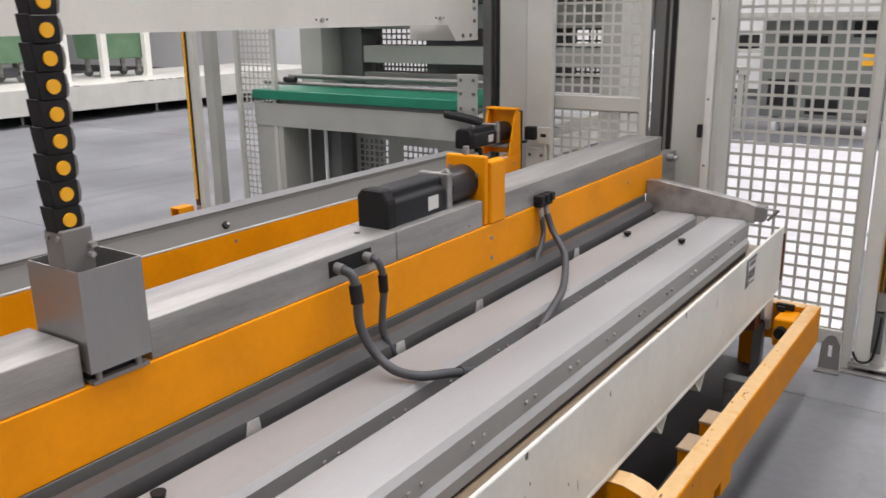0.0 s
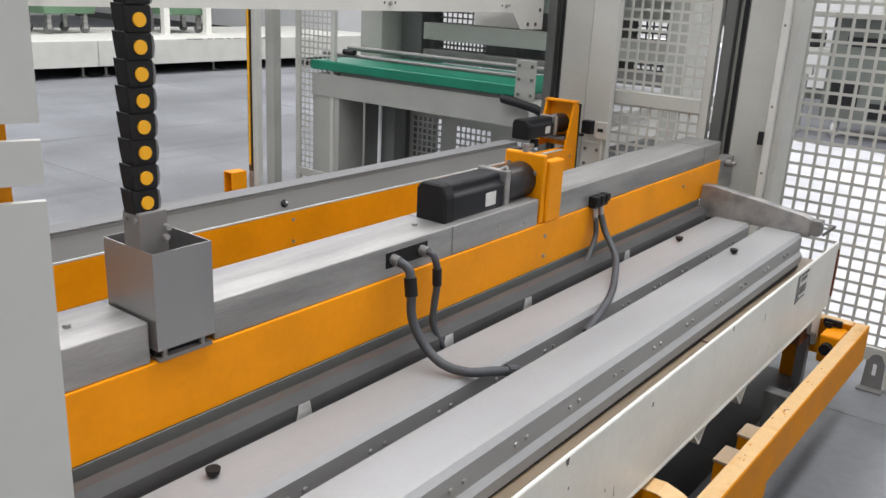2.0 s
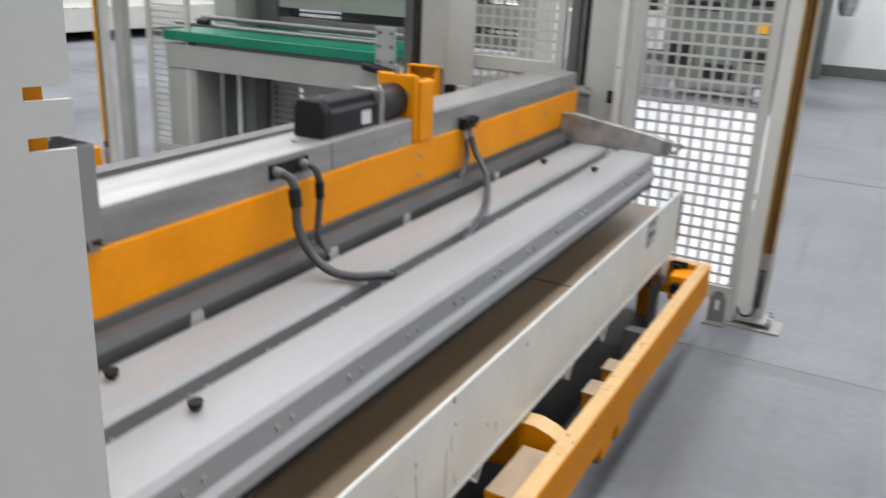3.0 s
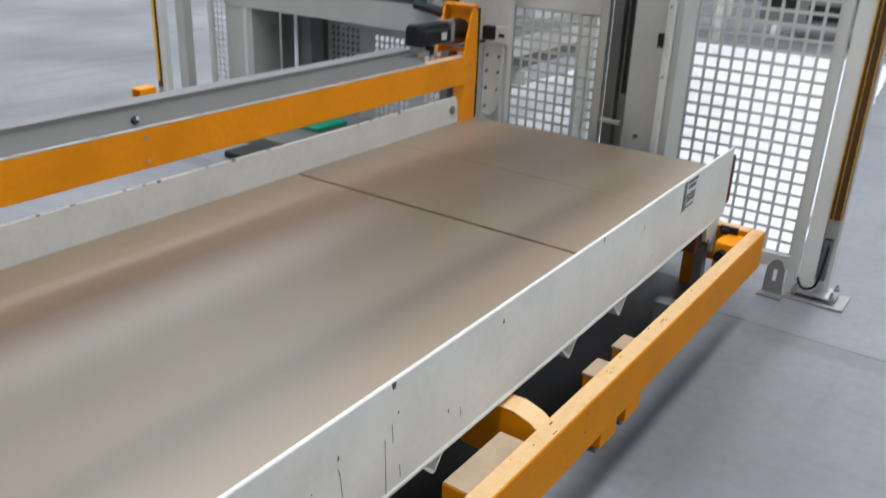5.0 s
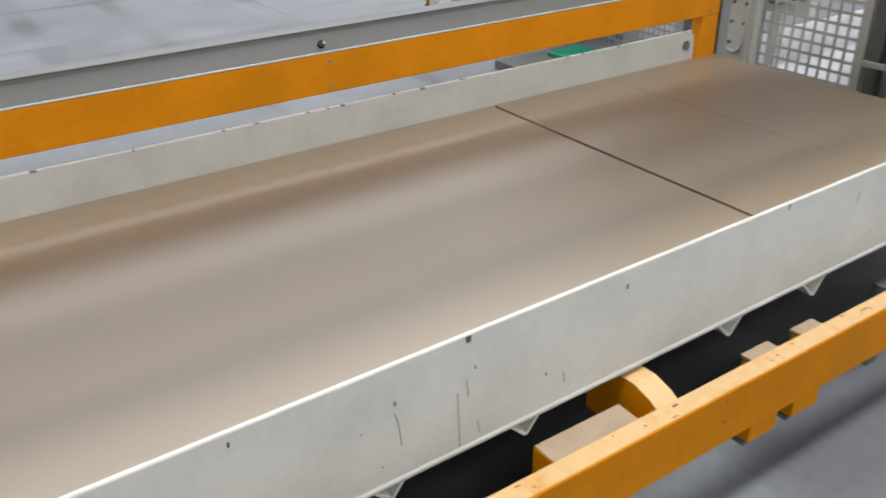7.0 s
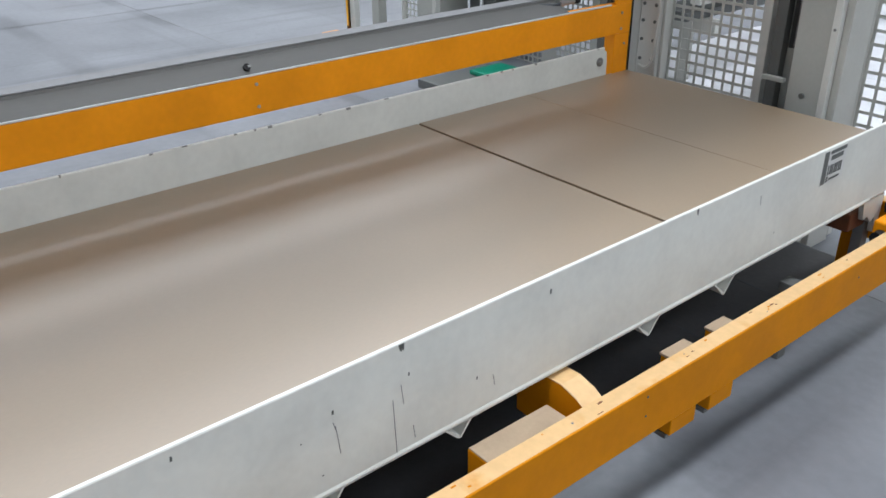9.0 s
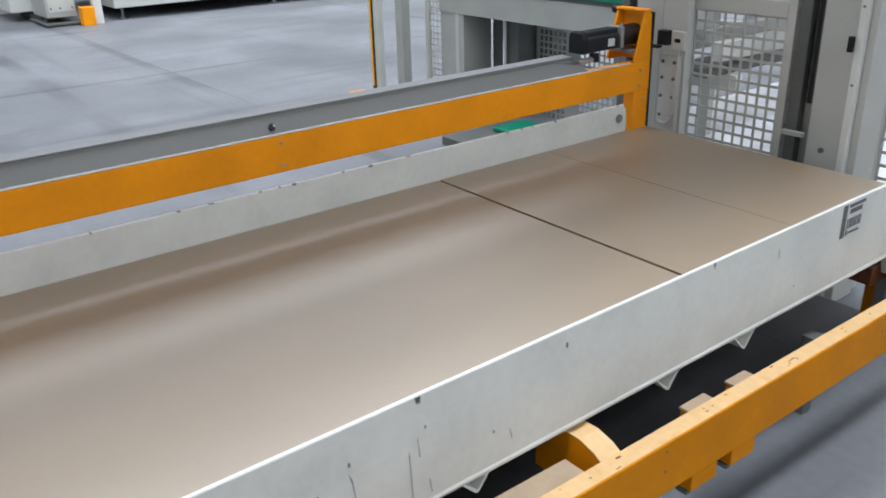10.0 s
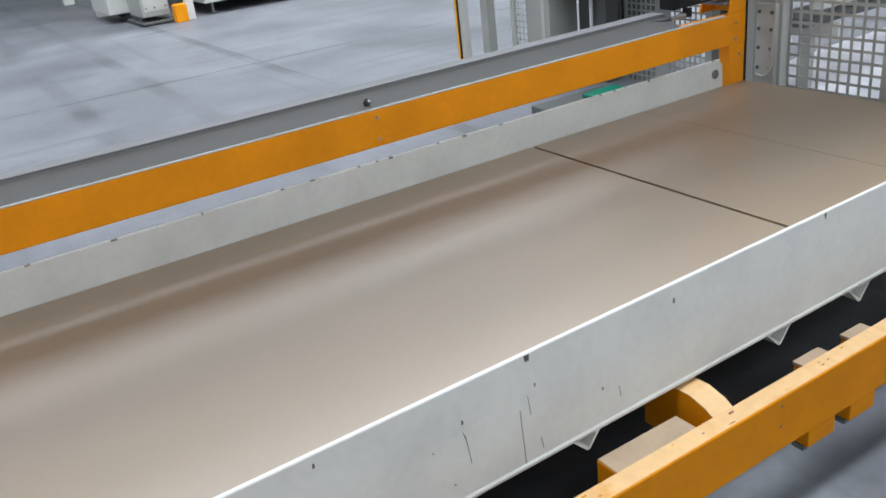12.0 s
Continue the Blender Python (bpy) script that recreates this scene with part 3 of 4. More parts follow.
def carriage():
    c = thing("lifting_carriage", "yellow and stainless lifting carriage with two suction beams", "machine carriage")
    beam = part("beam", solid(CX - 0.045, CX, C0, C1, 0.862, 1.008, bevel=0.003), YELLOW, c)
    bolts(beam, [(CX, -0.24, 0.965), (CX, -0.24, 0.90), (CX, 0.85, 0.95)], (1, 0, 0), 0.007)
    part("slide_plate", solid(CX - 0.055, CX - 0.002, C1 + 0.001, C1 + 0.178, 0.86, 1.005, bevel=0.002), STEEL, c, "brushed steel slide plate")
    sp = part("spring_bolt", rod((CX - 0.03, C1 + 0.07, 0.985), (CX + 0.028, C1 + 0.07, 0.985), 0.018, 14), DSTEEL, c)
    part("bolt_tip", rod((CX + 0.028, C1 + 0.07, 0.985), (CX + 0.044, C1 + 0.07, 0.985), 0.011, 10), STEEL, sp)
    ZC = 1.092
    lid = None
    for y0, y1 in ((C0, -1.648), (-1.503, -0.72), (-0.718, -0.285), (-0.155, 1.05), (1.052, C1 - 0.015)):
        lid = part("box_cover", solid(CX - 0.165, CX - 0.004, y0 + 0.001, y1, 1.0085, ZC, bevel=0.003), STEEL, c, "brushed stainless box cover")
    bolts(c, [(CX - 0.09, -1.76, ZC), (CX - 0.08, -0.79, ZC), (CX - 0.04, -1.49, ZC)], (0, 0, 1), 0.008, 0.006)
    bolts(c, [(CX - 0.004, -0.36, 1.03), (CX - 0.004, -0.5, 1.05)], (1, 0, 0), 0.005)
    # motor bracket: face plate, side cheek, lifting pin
    br = part("motor_bracket", solid(CX - 0.150, CX - 0.004, -0.270, -0.248, 1.0085, 1.225, bevel=0.006), YELLOW, c)
    part("cheek", solid(CX - 0.028, CX + 0.004, -0.2475, -0.160, 1.0085, 1.205, bevel=0.006), YELLOW, br)
    part("cheek", solid(CX - 0.150, CX - 0.122, -0.2475, -0.160, 1.0085, 1.205, bevel=0.006), YELLOW, br)
    part("lifting_pin", rod((CX - 0.08, -0.259, 1.225), (CX - 0.08, -0.259, 1.25), 0.010, 12), STEEL, br)
    bolts(br, [(CX - 0.132, -0.270, 1.185), (CX - 0.035, -0.270, 1.165)], (0, -1, 0), 0.008, 0.006)
    servo(c, CX - 0.085, -0.688, 1.14)
    # open stainless box and drag chain
    x0, x1, y0, y1, z0, z1 = CX - 0.148, CX + 0.012, -1.642, -1.512, 1.034, 1.226
    w = 0.0025
    box_ = part("chain_box", boxes([(x0, x1, y0, y0 + w, z0, z1), (x0, x1, y1 - w, y1, z0, z1), (x1 - w, x1, y0 + w, y1 - w, z0, z1), (x0, x0 + w, y0 + w, y1 - w, z0, z1)]), STEELV, c, "open brushed stainless box")
    for y in (y0 + 0.02, y1 - 0.025):
        part("stud", rod((x1 - 0.01, y, 1.0085), (x1 - 0.01, y, 1.044), 0.006, 8), STEEL, box_)
    part("dark_slot", solid(x0 + 0.01, x1 - 0.02, y0 + 0.006, y1 - 0.006, 1.0176, 1.05, bevel=0), BLACK, box_, "dark opening under the box")
    part("base_plate", solid(x0, x1 - 0.004, y0 + 0.004, y1 - 0.004, 1.0085, 1.017, bevel=0.001), DSTEEL, box_)
    cx, cy = CX - 0.0495, -1.617
    ch = part("drag_chain_anchor", solid(cx - 0.028, cx + 0.026, cy - 0.024, cy + 0.036, 1.10, 1.295, bevel=0.003), DSTEEL, c, "steel drag chain anchor")
    bolts(ch, [(cx - 0.016, cy - 0.024, 1.281), (cx + 0.016, cy - 0.024, 1.281)], (0, -1, 0), 0.006)
    bolts(ch, [(cx + 0.026, cy + 0.03, 1.262), (cx + 0.026, cy + 0.026, 1.244)], (1, 0, 0), 0.006, 0.012)
    link = dot = bow = None
    P = 0.0463
    for k in range(22):
        z = 1.289 + P * k
        if link is None:
            o = [(cy - 0.024, z), (cy + 0.024, z), (cy + 0.026, z + P * 0.45), (cy + 0.025, z + P - 0.0005), (cy - 0.023, z + P - 0.0005), (cy - 0.030, z + P + 0.004), (cy - 0.028, z + P * 0.6)]
            link = part("chain_link", prism(o, "x", cx - 0.02, cx + 0.018, 0.002), BLACK, c, "black plastic chain link")
            dot = part("link_button", rod((cx + 0.0175, cy, z + 0.022), (cx + 0.0215, cy, z + 0.022), 0.0125, 20), YPLAST, link, "yellow round button")
            bow = part("link_bow", prism([(cy + 0.0255, z + 0.001), (cy + 0.031, z + 0.004), (cy + 0.034, z + 0.022), (cy + 0.031, z + 0.040), (cy + 0.0255, z + 0.043)], "x", cx - 0.016, cx + 0.012), LIPM, link, "grey crossbar")
        else:
            d = pose(0.0006 * k, 0.0006 * k, P * k)
            o2 = shared("chain_link", link, c, d)
            shared("link_button", dot, o2, Matrix.Identity(4))
            shared("link_bow", bow, o2, Matrix.Identity(4))
    # suction beams with side flanges, seals and rivets
    ST = 0.80
    for x0, x1 in ((-0.482, -0.328), (-0.268, -0.112)):
        out = [(x0, 0.695), (x0, ST - 0.003), (x0 + 0.003, ST), (x1 - 0.012, ST), (x1, ST - 0.014), (x1, 0.728), (x1 + 0.012, 0.712), (x1 + 0.012, 0.682), (x0 - 0.012, 0.682)]
        sb = part("suction_beam", prism(out, "y", C0 + 0.1, 1.05), SATIN, c, "satin aluminium suction beam")
        part("rubber_seal", solid(x0 - 0.006, x1 + 0.006, C0 + 0.1, 1.04, 0.656, 0.6815, bevel=0.003), BLACK, sb, "black rubber seal")
        rows = []
        y = C0 + 0.2
        while y < 1.0:
            rows += [(x1 + 0.001, y, 0.755), (x1 + 0.001, y + 0.045, 0.755)]
            y += 0.235
        bolts(sb, rows, (1, 0, 0), 0.0065, 0.0055)
        for y in (0.568, -1.612):
            part("knob", join(rod((x0 + 0.045, y, ST), (x0 + 0.045, y, ST + 0.006), 0.006, 12), rod((x0 + 0.045, y, ST + 0.006), (x0 + 0.045, y, ST + 0.018), 0.012, 18, 0.015)), BLACK, sb, "black round knob")
    # inner dark channel below the yellow beam with tape pieces
    part("closing_plate", solid(CX - 0.04, CX + 0.003, C0 + 0.1, 1.05, 0.70, 0.8615, bevel=0.002), DGREY, c, "dark closing plate below the beam")
    ch2 = part("pipe_channel", prism([(CX + 0.004, 0.72), (CX + 0.004, 0.835), (CX + 0.02, 0.846), (CX + 0.045, 0.844), (CX + 0.06, 0.822), (CX + 0.06, 0.74), (CX + 0.066, 0.735), (CX + 0.066, 0.72)], "y", C0 + 0.1, 1.0), CHANNEL, c, "dark round-backed steel channel")
    bolts(ch2, [(CX + 0.061, -1.9 + 0.16 * k, 0.765 + 0.004 * (k % 2)) for k in range(18)], (1, 0, 0), 0.0065, 0.0055)
    for y in (-1.35, -0.83, -0.44, 0.22):
        part("tape_scrap", prism([(y, 0.755), (y + 0.055, 0.762), (y + 0.045, 0.820), (y + 0.012, 0.821)], "x", CX + 0.0615, CX + 0.063), TAPE, ch2, "scrap of clear tape")
    # tapered end member, catch
    o = [(CX + 0.003, 0.80), (CX + 0.003, 0.925), (CX + 0.06, 0.928), (-0.13, 0.875), (-0.088, 0.862), (-0.088, 0.79), (-0.2, 0.79)]
    em = part("end_member", prism(o, "y", 1.056, 1.105, 0.002), STEEL, c, "tapered stainless end plate")
    bolts(em, [(-0.46, 1.056, 0.86), (-0.2, 1.056, 0.85)], (0, -1, 0), 0.007)
    la = part("latch", solid(-0.0875, -0.05, 1.05, 1.11, 0.80, 0.862, bevel=0.004), DSTEEL, c, "steel end latch")
    part("latch_rod", rod((-0.06, 1.06, 0.855), (-0.005, 1.10, 0.845), 0.004, 8), STEEL, la)
    part("latch_hook", rod((-0.005, 1.10, 0.845), (-0.045, 1.09, 0.80), 0.006, 8), DSTEEL, la)
    # hoses
    def hose(points, r=0.0085):
        return part("hose", tube(points, r), CABLE, c, "grey ribbed hose")
    part("socket_plate", solid(CX - 0.004, CX - 0.002, -0.988, -0.828, 1.035, 1.075, bevel=0), BLACK, c, "dark cable openings")
    for y in (-0.963, -0.853):
        part("gland", rod((CX - 0.006, y, 1.056), (CX + 0.02, y, 1.053), 0.014, 12), DSTEEL, c)
    h1 = hose([(CX + 0.01, -0.963, 1.054), (CX + 0.045, -0.958, 1.04), (CX + 0.06, -0.963, 0.99), (CX + 0.07, -0.968, 0.92), (CX + 0.105, -0.963, 0.86), (CX + 0.165, -0.963, 0.826), (CX + 0.225, -0.940, 0.815), (CX + 0.258, -0.878, 0.806), (CX + 0.264, -0.778, 0.775)], 0.012)
    part("sleeve", rod((CX + 0.053, -0.960, 1.02), (CX + 0.062, -0.964, 0.975), 0.0165, 14), BLACK, h1)
    part("fitting", rod((CX + 0.2625, -0.823, 0.790), (CX + 0.264, -0.778, 0.775), 0.0145, 12), CABLE, h1)
    h2 = hose([(CX + 0.01, -0.853, 1.055), (CX + 0.034, -0.846, 1.045), (CX + 0.04, -0.833, 0.99), (CX + 0.042, -0.846, 0.91), (CX + 0.045, -0.850, 0.86), (CX + 0.058, -0.823, 0.79)], 0.0095)
    part("sleeve", rod((CX + 0.039, -0.836, 1.01), (CX + 0.04, -0.835, 0.965), 0.0125, 14), BLACK, h2)
    vb = part("valve_block", boxes([(CX - 0.004, CX + 0.022, 0.04, 0.135, 1.005, 1.018), (CX - 0.004, CX + 0.03, 0.038, 0.064, 1.019, 1.046), (CX - 0.004, CX + 0.03, 0.074, 0.10, 1.019, 1.046), (CX - 0.004, CX + 0.03, 0.11, 0.136, 1.019, 1.046)], 0.003), BLACK, c, "black three-way hose manifold")
    for y in (0.055, 0.095):
        part("fitting", rod((CX + 0.016, y, 1.004), (CX + 0.02, y, 0.965), 0.009, 10), STEEL, vb)
    hose([(CX + 0.02, 0.055, 0.975), (CX + 0.026, 0.058, 0.91), (CX + 0.036, 0.0, 0.85), (CX + 0.05, -0.09, 0.78)], 0.0095)
    hose([(CX + 0.02, 0.095, 0.975), (CX + 0.045, 0.09, 0.92), (CX + 0.11, 0.05, 0.86), (CX + 0.165, -0.05, 0.826), (CX + 0.225, -0.19, 0.816), (CX + 0.264, -0.32, 0.812), (CX + 0.285, -0.45, 0.785)], 0.0115)
    return c


CAR = carriage()


# ---- columns, fence, gate ----
def column(x0, y0, label):
    c = thing("guide_column", label, "column", "guide columns")
    part("post", solid(x0 + 0.115, x0 + 0.27, y0, y0 + 0.2, 0.0, 3.4, bevel=0.004), COLM, c)
    part("channel", solid(x0, x0 + 0.05, y0 + 0.02, y0 + 0.2, 0.0, 3.4, bevel=0.003), DGREY, c)
    part("inner_guide", solid(x0 + 0.051, x0 + 0.082, y0 + 0.06, y0 + 0.2, 0.0, 3.4, bevel=0.002), GREYP, c)
    part("rack", solid(x0 + 0.083, x0 + 0.108, y0 + 0.01, y0 + 0.16, 0.84, 3.4, bevel=0.002), BLACK, c, "black rack backing")
    teeth = boxes([(x0 + 0.1085, x0 + 0.1145, y0 + 0.004, y0 + 0.03, 0.84 + 0.012 * k, 0.846 + 0.012 * k) for k in range(120)])
    part("rack_teeth", teeth, DSTEEL, c, "fine rack teeth")
    return c


front = column(-0.705, 1.43, "pale grey steel guide column with black toothed rack")
part("edge_flange", solid(-0.434, -0.405, 1.40, 1.60, 0.0, 3.4, bevel=0.003), WHITE, front)
part("edge_strip", solid(-0.404, -0.372, 1.43, 1.60, 0.0, 3.4, bevel=0.003), FENCE, front)
part("sensor", solid(-0.458, -0.434, 1.385, 1.3995, 1.077, 1.137, bevel=0.003), BLACK, front, "small black sensor")
part("cross_bracket", solid(-0.70, -0.60, 1.405, 1.4285, 0.70, 0.72, bevel=0.002), GREYP, front)
part("bolt", rod((-0.52, 1.43, 0.66), (-0.52, 1.422, 0.66), 0.012, 8), DGREY, front)
for z in (0.95, 1.25, 1.6, 2.0):
    part("screw", rod((-0.42, 1.40, z), (-0.42, 1.397, z), 0.006, 8), DSTEEL, front)

rear = column(-1.60, 1.36, "pale grey steel guide column with dark rack beside the rear beam")
part("bearing_plate", solid(-1.309, -1.203, 1.335, 1.3595, 0.56, 0.975, bevel=0.004), FENCE, rear, "bolted pale grey bearing plate")
for z in (0.60, 0.69, 0.78, 0.865, 0.94):
    for x in (-1.290, -1.224):
        part("bolt", rod((x, 1.335, z), (x, 1.329, z), 0.0085, 6), DGREY, rear)
part("cable_bracket", boxes([(-1.300, -1.245, 1.29, 1.3345, 1.02, 1.085), (-1.36, -1.301, 1.30, 1.3345, 1.0, 1.012)], 0.004), BLACK, rear, "black plug block")
slot = part("slotted_plate", solid(-1.243, -1.17, 1.318, 1.3345, 1.0, 1.085, bevel=0.004), FENCE, rear)
part("slot", solid(-1.222, -1.19, 1.3165, 1.3178, 1.035, 1.052, bevel=0), BLACK, slot)
part("cable", tube([(-1.205, 1.33, 1.0), (-1.197, 1.325, 0.93), (-1.205, 1.322, 0.82), (-1.215, 1.325, 0.70), (-1.25, 1.325, 0.655), (-1.29, 1.325, 0.66)], 0.006), FENCE, rear, "pale cable")
part("upright_flange", solid(-1.329, -1.19, 1.36, 1.40, 0.0, 3.4, bevel=0.003), FENCE, rear)


def framed_mesh(name, label, category, x0, x1, z0, z1, y, pitch, bar, cross=(), foot=0.05):
    f = thing(name, label, category)
    zs = [z0] + list(cross) + [z1]
    for a, b in zip(zs, zs[1:]):
        part("mesh_sheet", grid_panel(x0, x1, a + 0.035, b - 0.035, pitch, bar, y), FENCE, f, "sheet with square holes")
    for xa, xb in ((x0 - 0.045, x0 - 0.006), (x1 + 0.006, x1 + 0.045)):
        part("stile", solid(xa, xb, y - 0.018, y + 0.022, foot, z1 + 0.04, bevel=0.003), FENCE, f)
    for z in zs:
        part("rail", solid(x0 - 0.005, x1 + 0.005, y - 0.016, y + 0.02, z - 0.034, z + 0.034, bevel=0.003), FENCE, f)
    return f


fence = framed_mesh("mesh_fence", "light grey fence panel of square-hole sheet", "fence", -0.385, 0.205, 0.15, 2.7, 1.66, 0.057, 0.0135, foot=0.0)
part("foot_bracket", prism([(0.125, 0.0), (0.215, 0.0), (0.21, 0.13), (0.19, 0.17), (0.17, 0.175), (0.15, 0.165), (0.13, 0.13)], "y", 1.60, 1.606), DSTEEL, fence, "slotted steel foot bracket")
part("bracket_slot", solid(0.162, 0.178, 1.5985, 1.5995, 0.07, 0.125, bevel=0), PALE, fence)
part("foot_flange", solid(0.115, 0.225, 1.55, 1.6064, 0.0, 0.008, bevel=0.002), DSTEEL, fence)
gate = framed_mesh("mesh_gate", "light grey gate with square-hole sheet panels", "gate", -1.235, -0.775, 0.2, 2.7, 1.48, 0.049, 0.0125, cross=(1.2,))


def curtain(x, y, label, foot=True, top=2.3):
    c = thing("light_curtain", label, "light curtain", "light curtains")
    part("post", solid(x - 0.06, x + 0.01, y, y + 0.07, 0.012, top, bevel=0.003), WHITE, c)
    part("rear_flange", solid(x + 0.0105, x + 0.07, y + 0.035, y + 0.07, 0.012, top, bevel=0.003), FENCE, c)
    st = part("strip", solid(x + 0.012, x + 0.064, y - 0.01, y + 0.034, 0.40, top, bevel=0.003), BROWN, c, "dark bronze light strip")
    for a, b in ((x + 0.012, x + 0.015), (x + 0.030, x + 0.032), (x + 0.060, x + 0.063)):
        part("edge_line", solid(a, b, y - 0.0125, y - 0.0105, 0.40, top, bevel=0), YPLAST, st, "yellow edge line")
    part("end_cap", solid(x + 0.014, x + 0.062, y - 0.008, y + 0.032, 0.31, 0.3995, bevel=0.004), STEEL, st)
    if foot:
        part("cable", tube([(x + 0.038, y + 0.012, 0.31), (x + 0.036, y - 0.01, 0.2), (x + 0.02, y - 0.02, 0.08), (x - 0.03, y - 0.03, 0.06), (x - 0.06, y - 0.02, 0.1)], 0.006), BLACK, c, "black cable")
        part("boot", solid(x + 0.012, x + 0.05, y, y + 0.034, 0.1, 0.3, bevel=0.006), DGREY, c)
        part("base_plate", solid(x - 0.11, x + 0.16, y - 0.06, y + 0.12, 0.0, 0.0115, bevel=0.002), STEEL, c)
        part("upper_plate", solid(x - 0.075, x + 0.115, y - 0.035, y + 0.1, 0.03, 0.04, bevel=0.002), STEEL, c)
        for a in (-0.06, 0.10):
            for b in (-0.02, 0.085):
                st2 = part("stud", rod((x + a, y + b, 0.0115), (x + a, y + b, 0.07), 0.007, 8), STEEL, c)
                part("nut", rod((x + a, y + b, 0.04), (x + a, y + b, 0.052), 0.014, 6), STEEL, st2)
    return c


curtain(0.32, 1.66, "white light curtain post with bronze and yellow strip")


# ---- press line behind ----
def far_curtain():
    c = thing("light_curtain", "narrow post with yellow light strip on the open floor", "light curtain", "light curtains")
    part("strip", solid(-4.385, -4.345, 1.70, 1.74, 0.25, 2.6, bevel=0.003), BROWN, c)
    part("edge_line", solid(-4.375, -4.355, 1.696, 1.6995, 0.3, 2.6, bevel=0), YPLAST, c)
    part("post", solid(-4.344, -4.285, 1.71, 1.76, 0.0, 2.6, bevel=0.003), FENCE, c)
    part("end_cap", solid(-4.385, -4.345, 1.70, 1.74, 0.12, 0.2495, bevel=0.003), STEEL, c)
    b = thing("floor_guard", "small orange steel guard on the floor by the post", "guard")
    gx0, gx1, gy0, gy1, gh = -4.49, -4.39, 1.54, 1.68, 0.25
    part("shell", boxes([(gx0, gx1, gy0, gy1, gh - 0.008, gh), (gx0, gx0 + 0.008, gy0, gy1, 0.0, gh - 0.0085), (gx1 - 0.008, gx1, gy0, gy1, 0.0, gh - 0.0085), (gx0 + 0.0085, gx1 - 0.0085, gy1 - 0.008, gy1, 0.0, gh - 0.0085)]), YELLOW, b)
    p = thing("square_post", "light grey square steel post on levelling foot", "post")
    part("post", solid(-4.74, -4.64, 2.18, 2.26, 0.0, 2.7, bevel=0.004), GREYP, p)
    f = framed_mesh("mesh_fence", "light grey fence panel beside the press", "fence", -4.58, -4.22, 0.12, 2.7, 2.42, 0.05, 0.012, foot=0.0)


far_curtain()


def press_line():
    m = thing("press_infeed", "white press infeed table with green belt edge", "machine")
    y = 2.40
    top = part("belt", solid(-4.42, -2.42, y - 0.02, y + 0.8, 1.0, 1.075, bevel=0.008), GREEN, m, "green belt edge")
    part("dark_joint", solid(-4.1, -2.40, y + 0.0, y + 0.79, 0.972, 0.9995, bevel=0), DGREY, top)
    out = [(-4.42, 0.79), (-4.42, 0.97), (-2.45, 0.97), (-2.36, 0.95), (-2.31, 0.90), (-2.31, 0.79)]
    part("frame", prism(out, "y", y, y + 0.8), GREYP, m)
    part("leg", solid(-4.42, -4.12, y + 0.01, y + 0.3, 0.0, 0.7895, bevel=0.004), GREYP, m)
    part("inner_panel", solid(-4.1, -3.75, y + 0.3, y + 0.32, 0.0, 0.7895, bevel=0.002), DGREY, m)
    part("white_pipe", rod((-3.84, y + 0.2, 0.0), (-3.84, y + 0.2, 0.788), 0.015, 12), PALE, m)
    part("dark_post", solid(-3.80, -3.70, y + 0.22, y + 0.36, 0.0, 0.7895, bevel=0.003), DGREY, m)
    sheet = part("lower_sheet", boxes([(-3.69, -3.66, y + 0.4, y + 0.404, 0.0, 0.789), (-3.36, -3.22, y + 0.4, y + 0.404, 0.0, 0.789), (-2.88, -2.75, y + 0.4, y + 0.404, 0.0, 0.789), (-3.66, -3.36, y + 0.4, y + 0.404, 0.69, 0.789), (-3.22, -2.88, y + 0.4, y + 0.404, 0.66, 0.789), (-2.75, -2.3, y + 0.4, y + 0.404, 0.62, 0.789)]), GREYP, m)
    part("window_mesh", grid_panel(-3.66, -3.36, 0.0, 0.69, 0.05, 0.014, y + 0.401), GREYP, m)
    part("window_mesh", grid_panel(-3.22, -2.88, 0.0, 0.66, 0.05, 0.014, y + 0.401), GREYP, m)
    part("window_mesh", grid_panel(-2.75, -2.3, 0.0, 0.62, 0.05, 0.014, y + 0.401), GREYP, m)
    part("cheek_plate", solid(-2.42, -2.26, y - 0.03, y - 0.021, 0.98, 1.25, bevel=0.004), GREYP, m)
    for x in (-2.39, -2.29):
        for z in (1.02, 1.12, 1.21):
            part("bolt", rod((x, y - 0.03, z), (x, y - 0.036, z), 0.012, 8), DGREY, m)
    part("guide_rod", rod((-4.35, y + 0.05, 1.13), (-2.42, y + 0.05, 1.13), 0.015, 10), DSTEEL, m)
    part("guide_rod", rod((-4.35, y + 0.35, 1.16), (-2.42, y + 0.35, 1.16), 0.02, 10), DSTEEL, m)
    part("knob", rod((-4.08, y + 0.02, 1.16), (-3.96, y + 0.02, 1.16), 0.022, 12), BLACK, m)
    part("cable_bundle", tube([(-2.5, y - 0.05, 0.98), (-2.33, y - 0.06, 0.96), (-2.2, y - 0.05, 0.93), (-2.12, y - 0.02, 0.85)], 0.03), BLACK, m, "black cable bundle")
    part("low_belt", solid(-3.35, -3.1, 2.05, 2.36, 0.065, 0.10, bevel=0.01), GREEN, m, "low green belt")
    part("low_frame", solid(-3.5, -2.3, 1.7, 2.37, 0.0, 0.0645, bevel=0.006), DGREY, m)
    part("black_pad", solid(-3.3, -2.95, 1.36, 1.60, 0.0, 0.05, bevel=0.01), BLACK, m)

    p = thing("press_housing", "grey press housing with perforated guard sheets", "machine")
    part("side_frame", solid(-4.25, -4.02, 3.3, 3.6, 0.0, 2.4, bevel=0.006), DGREY, p)
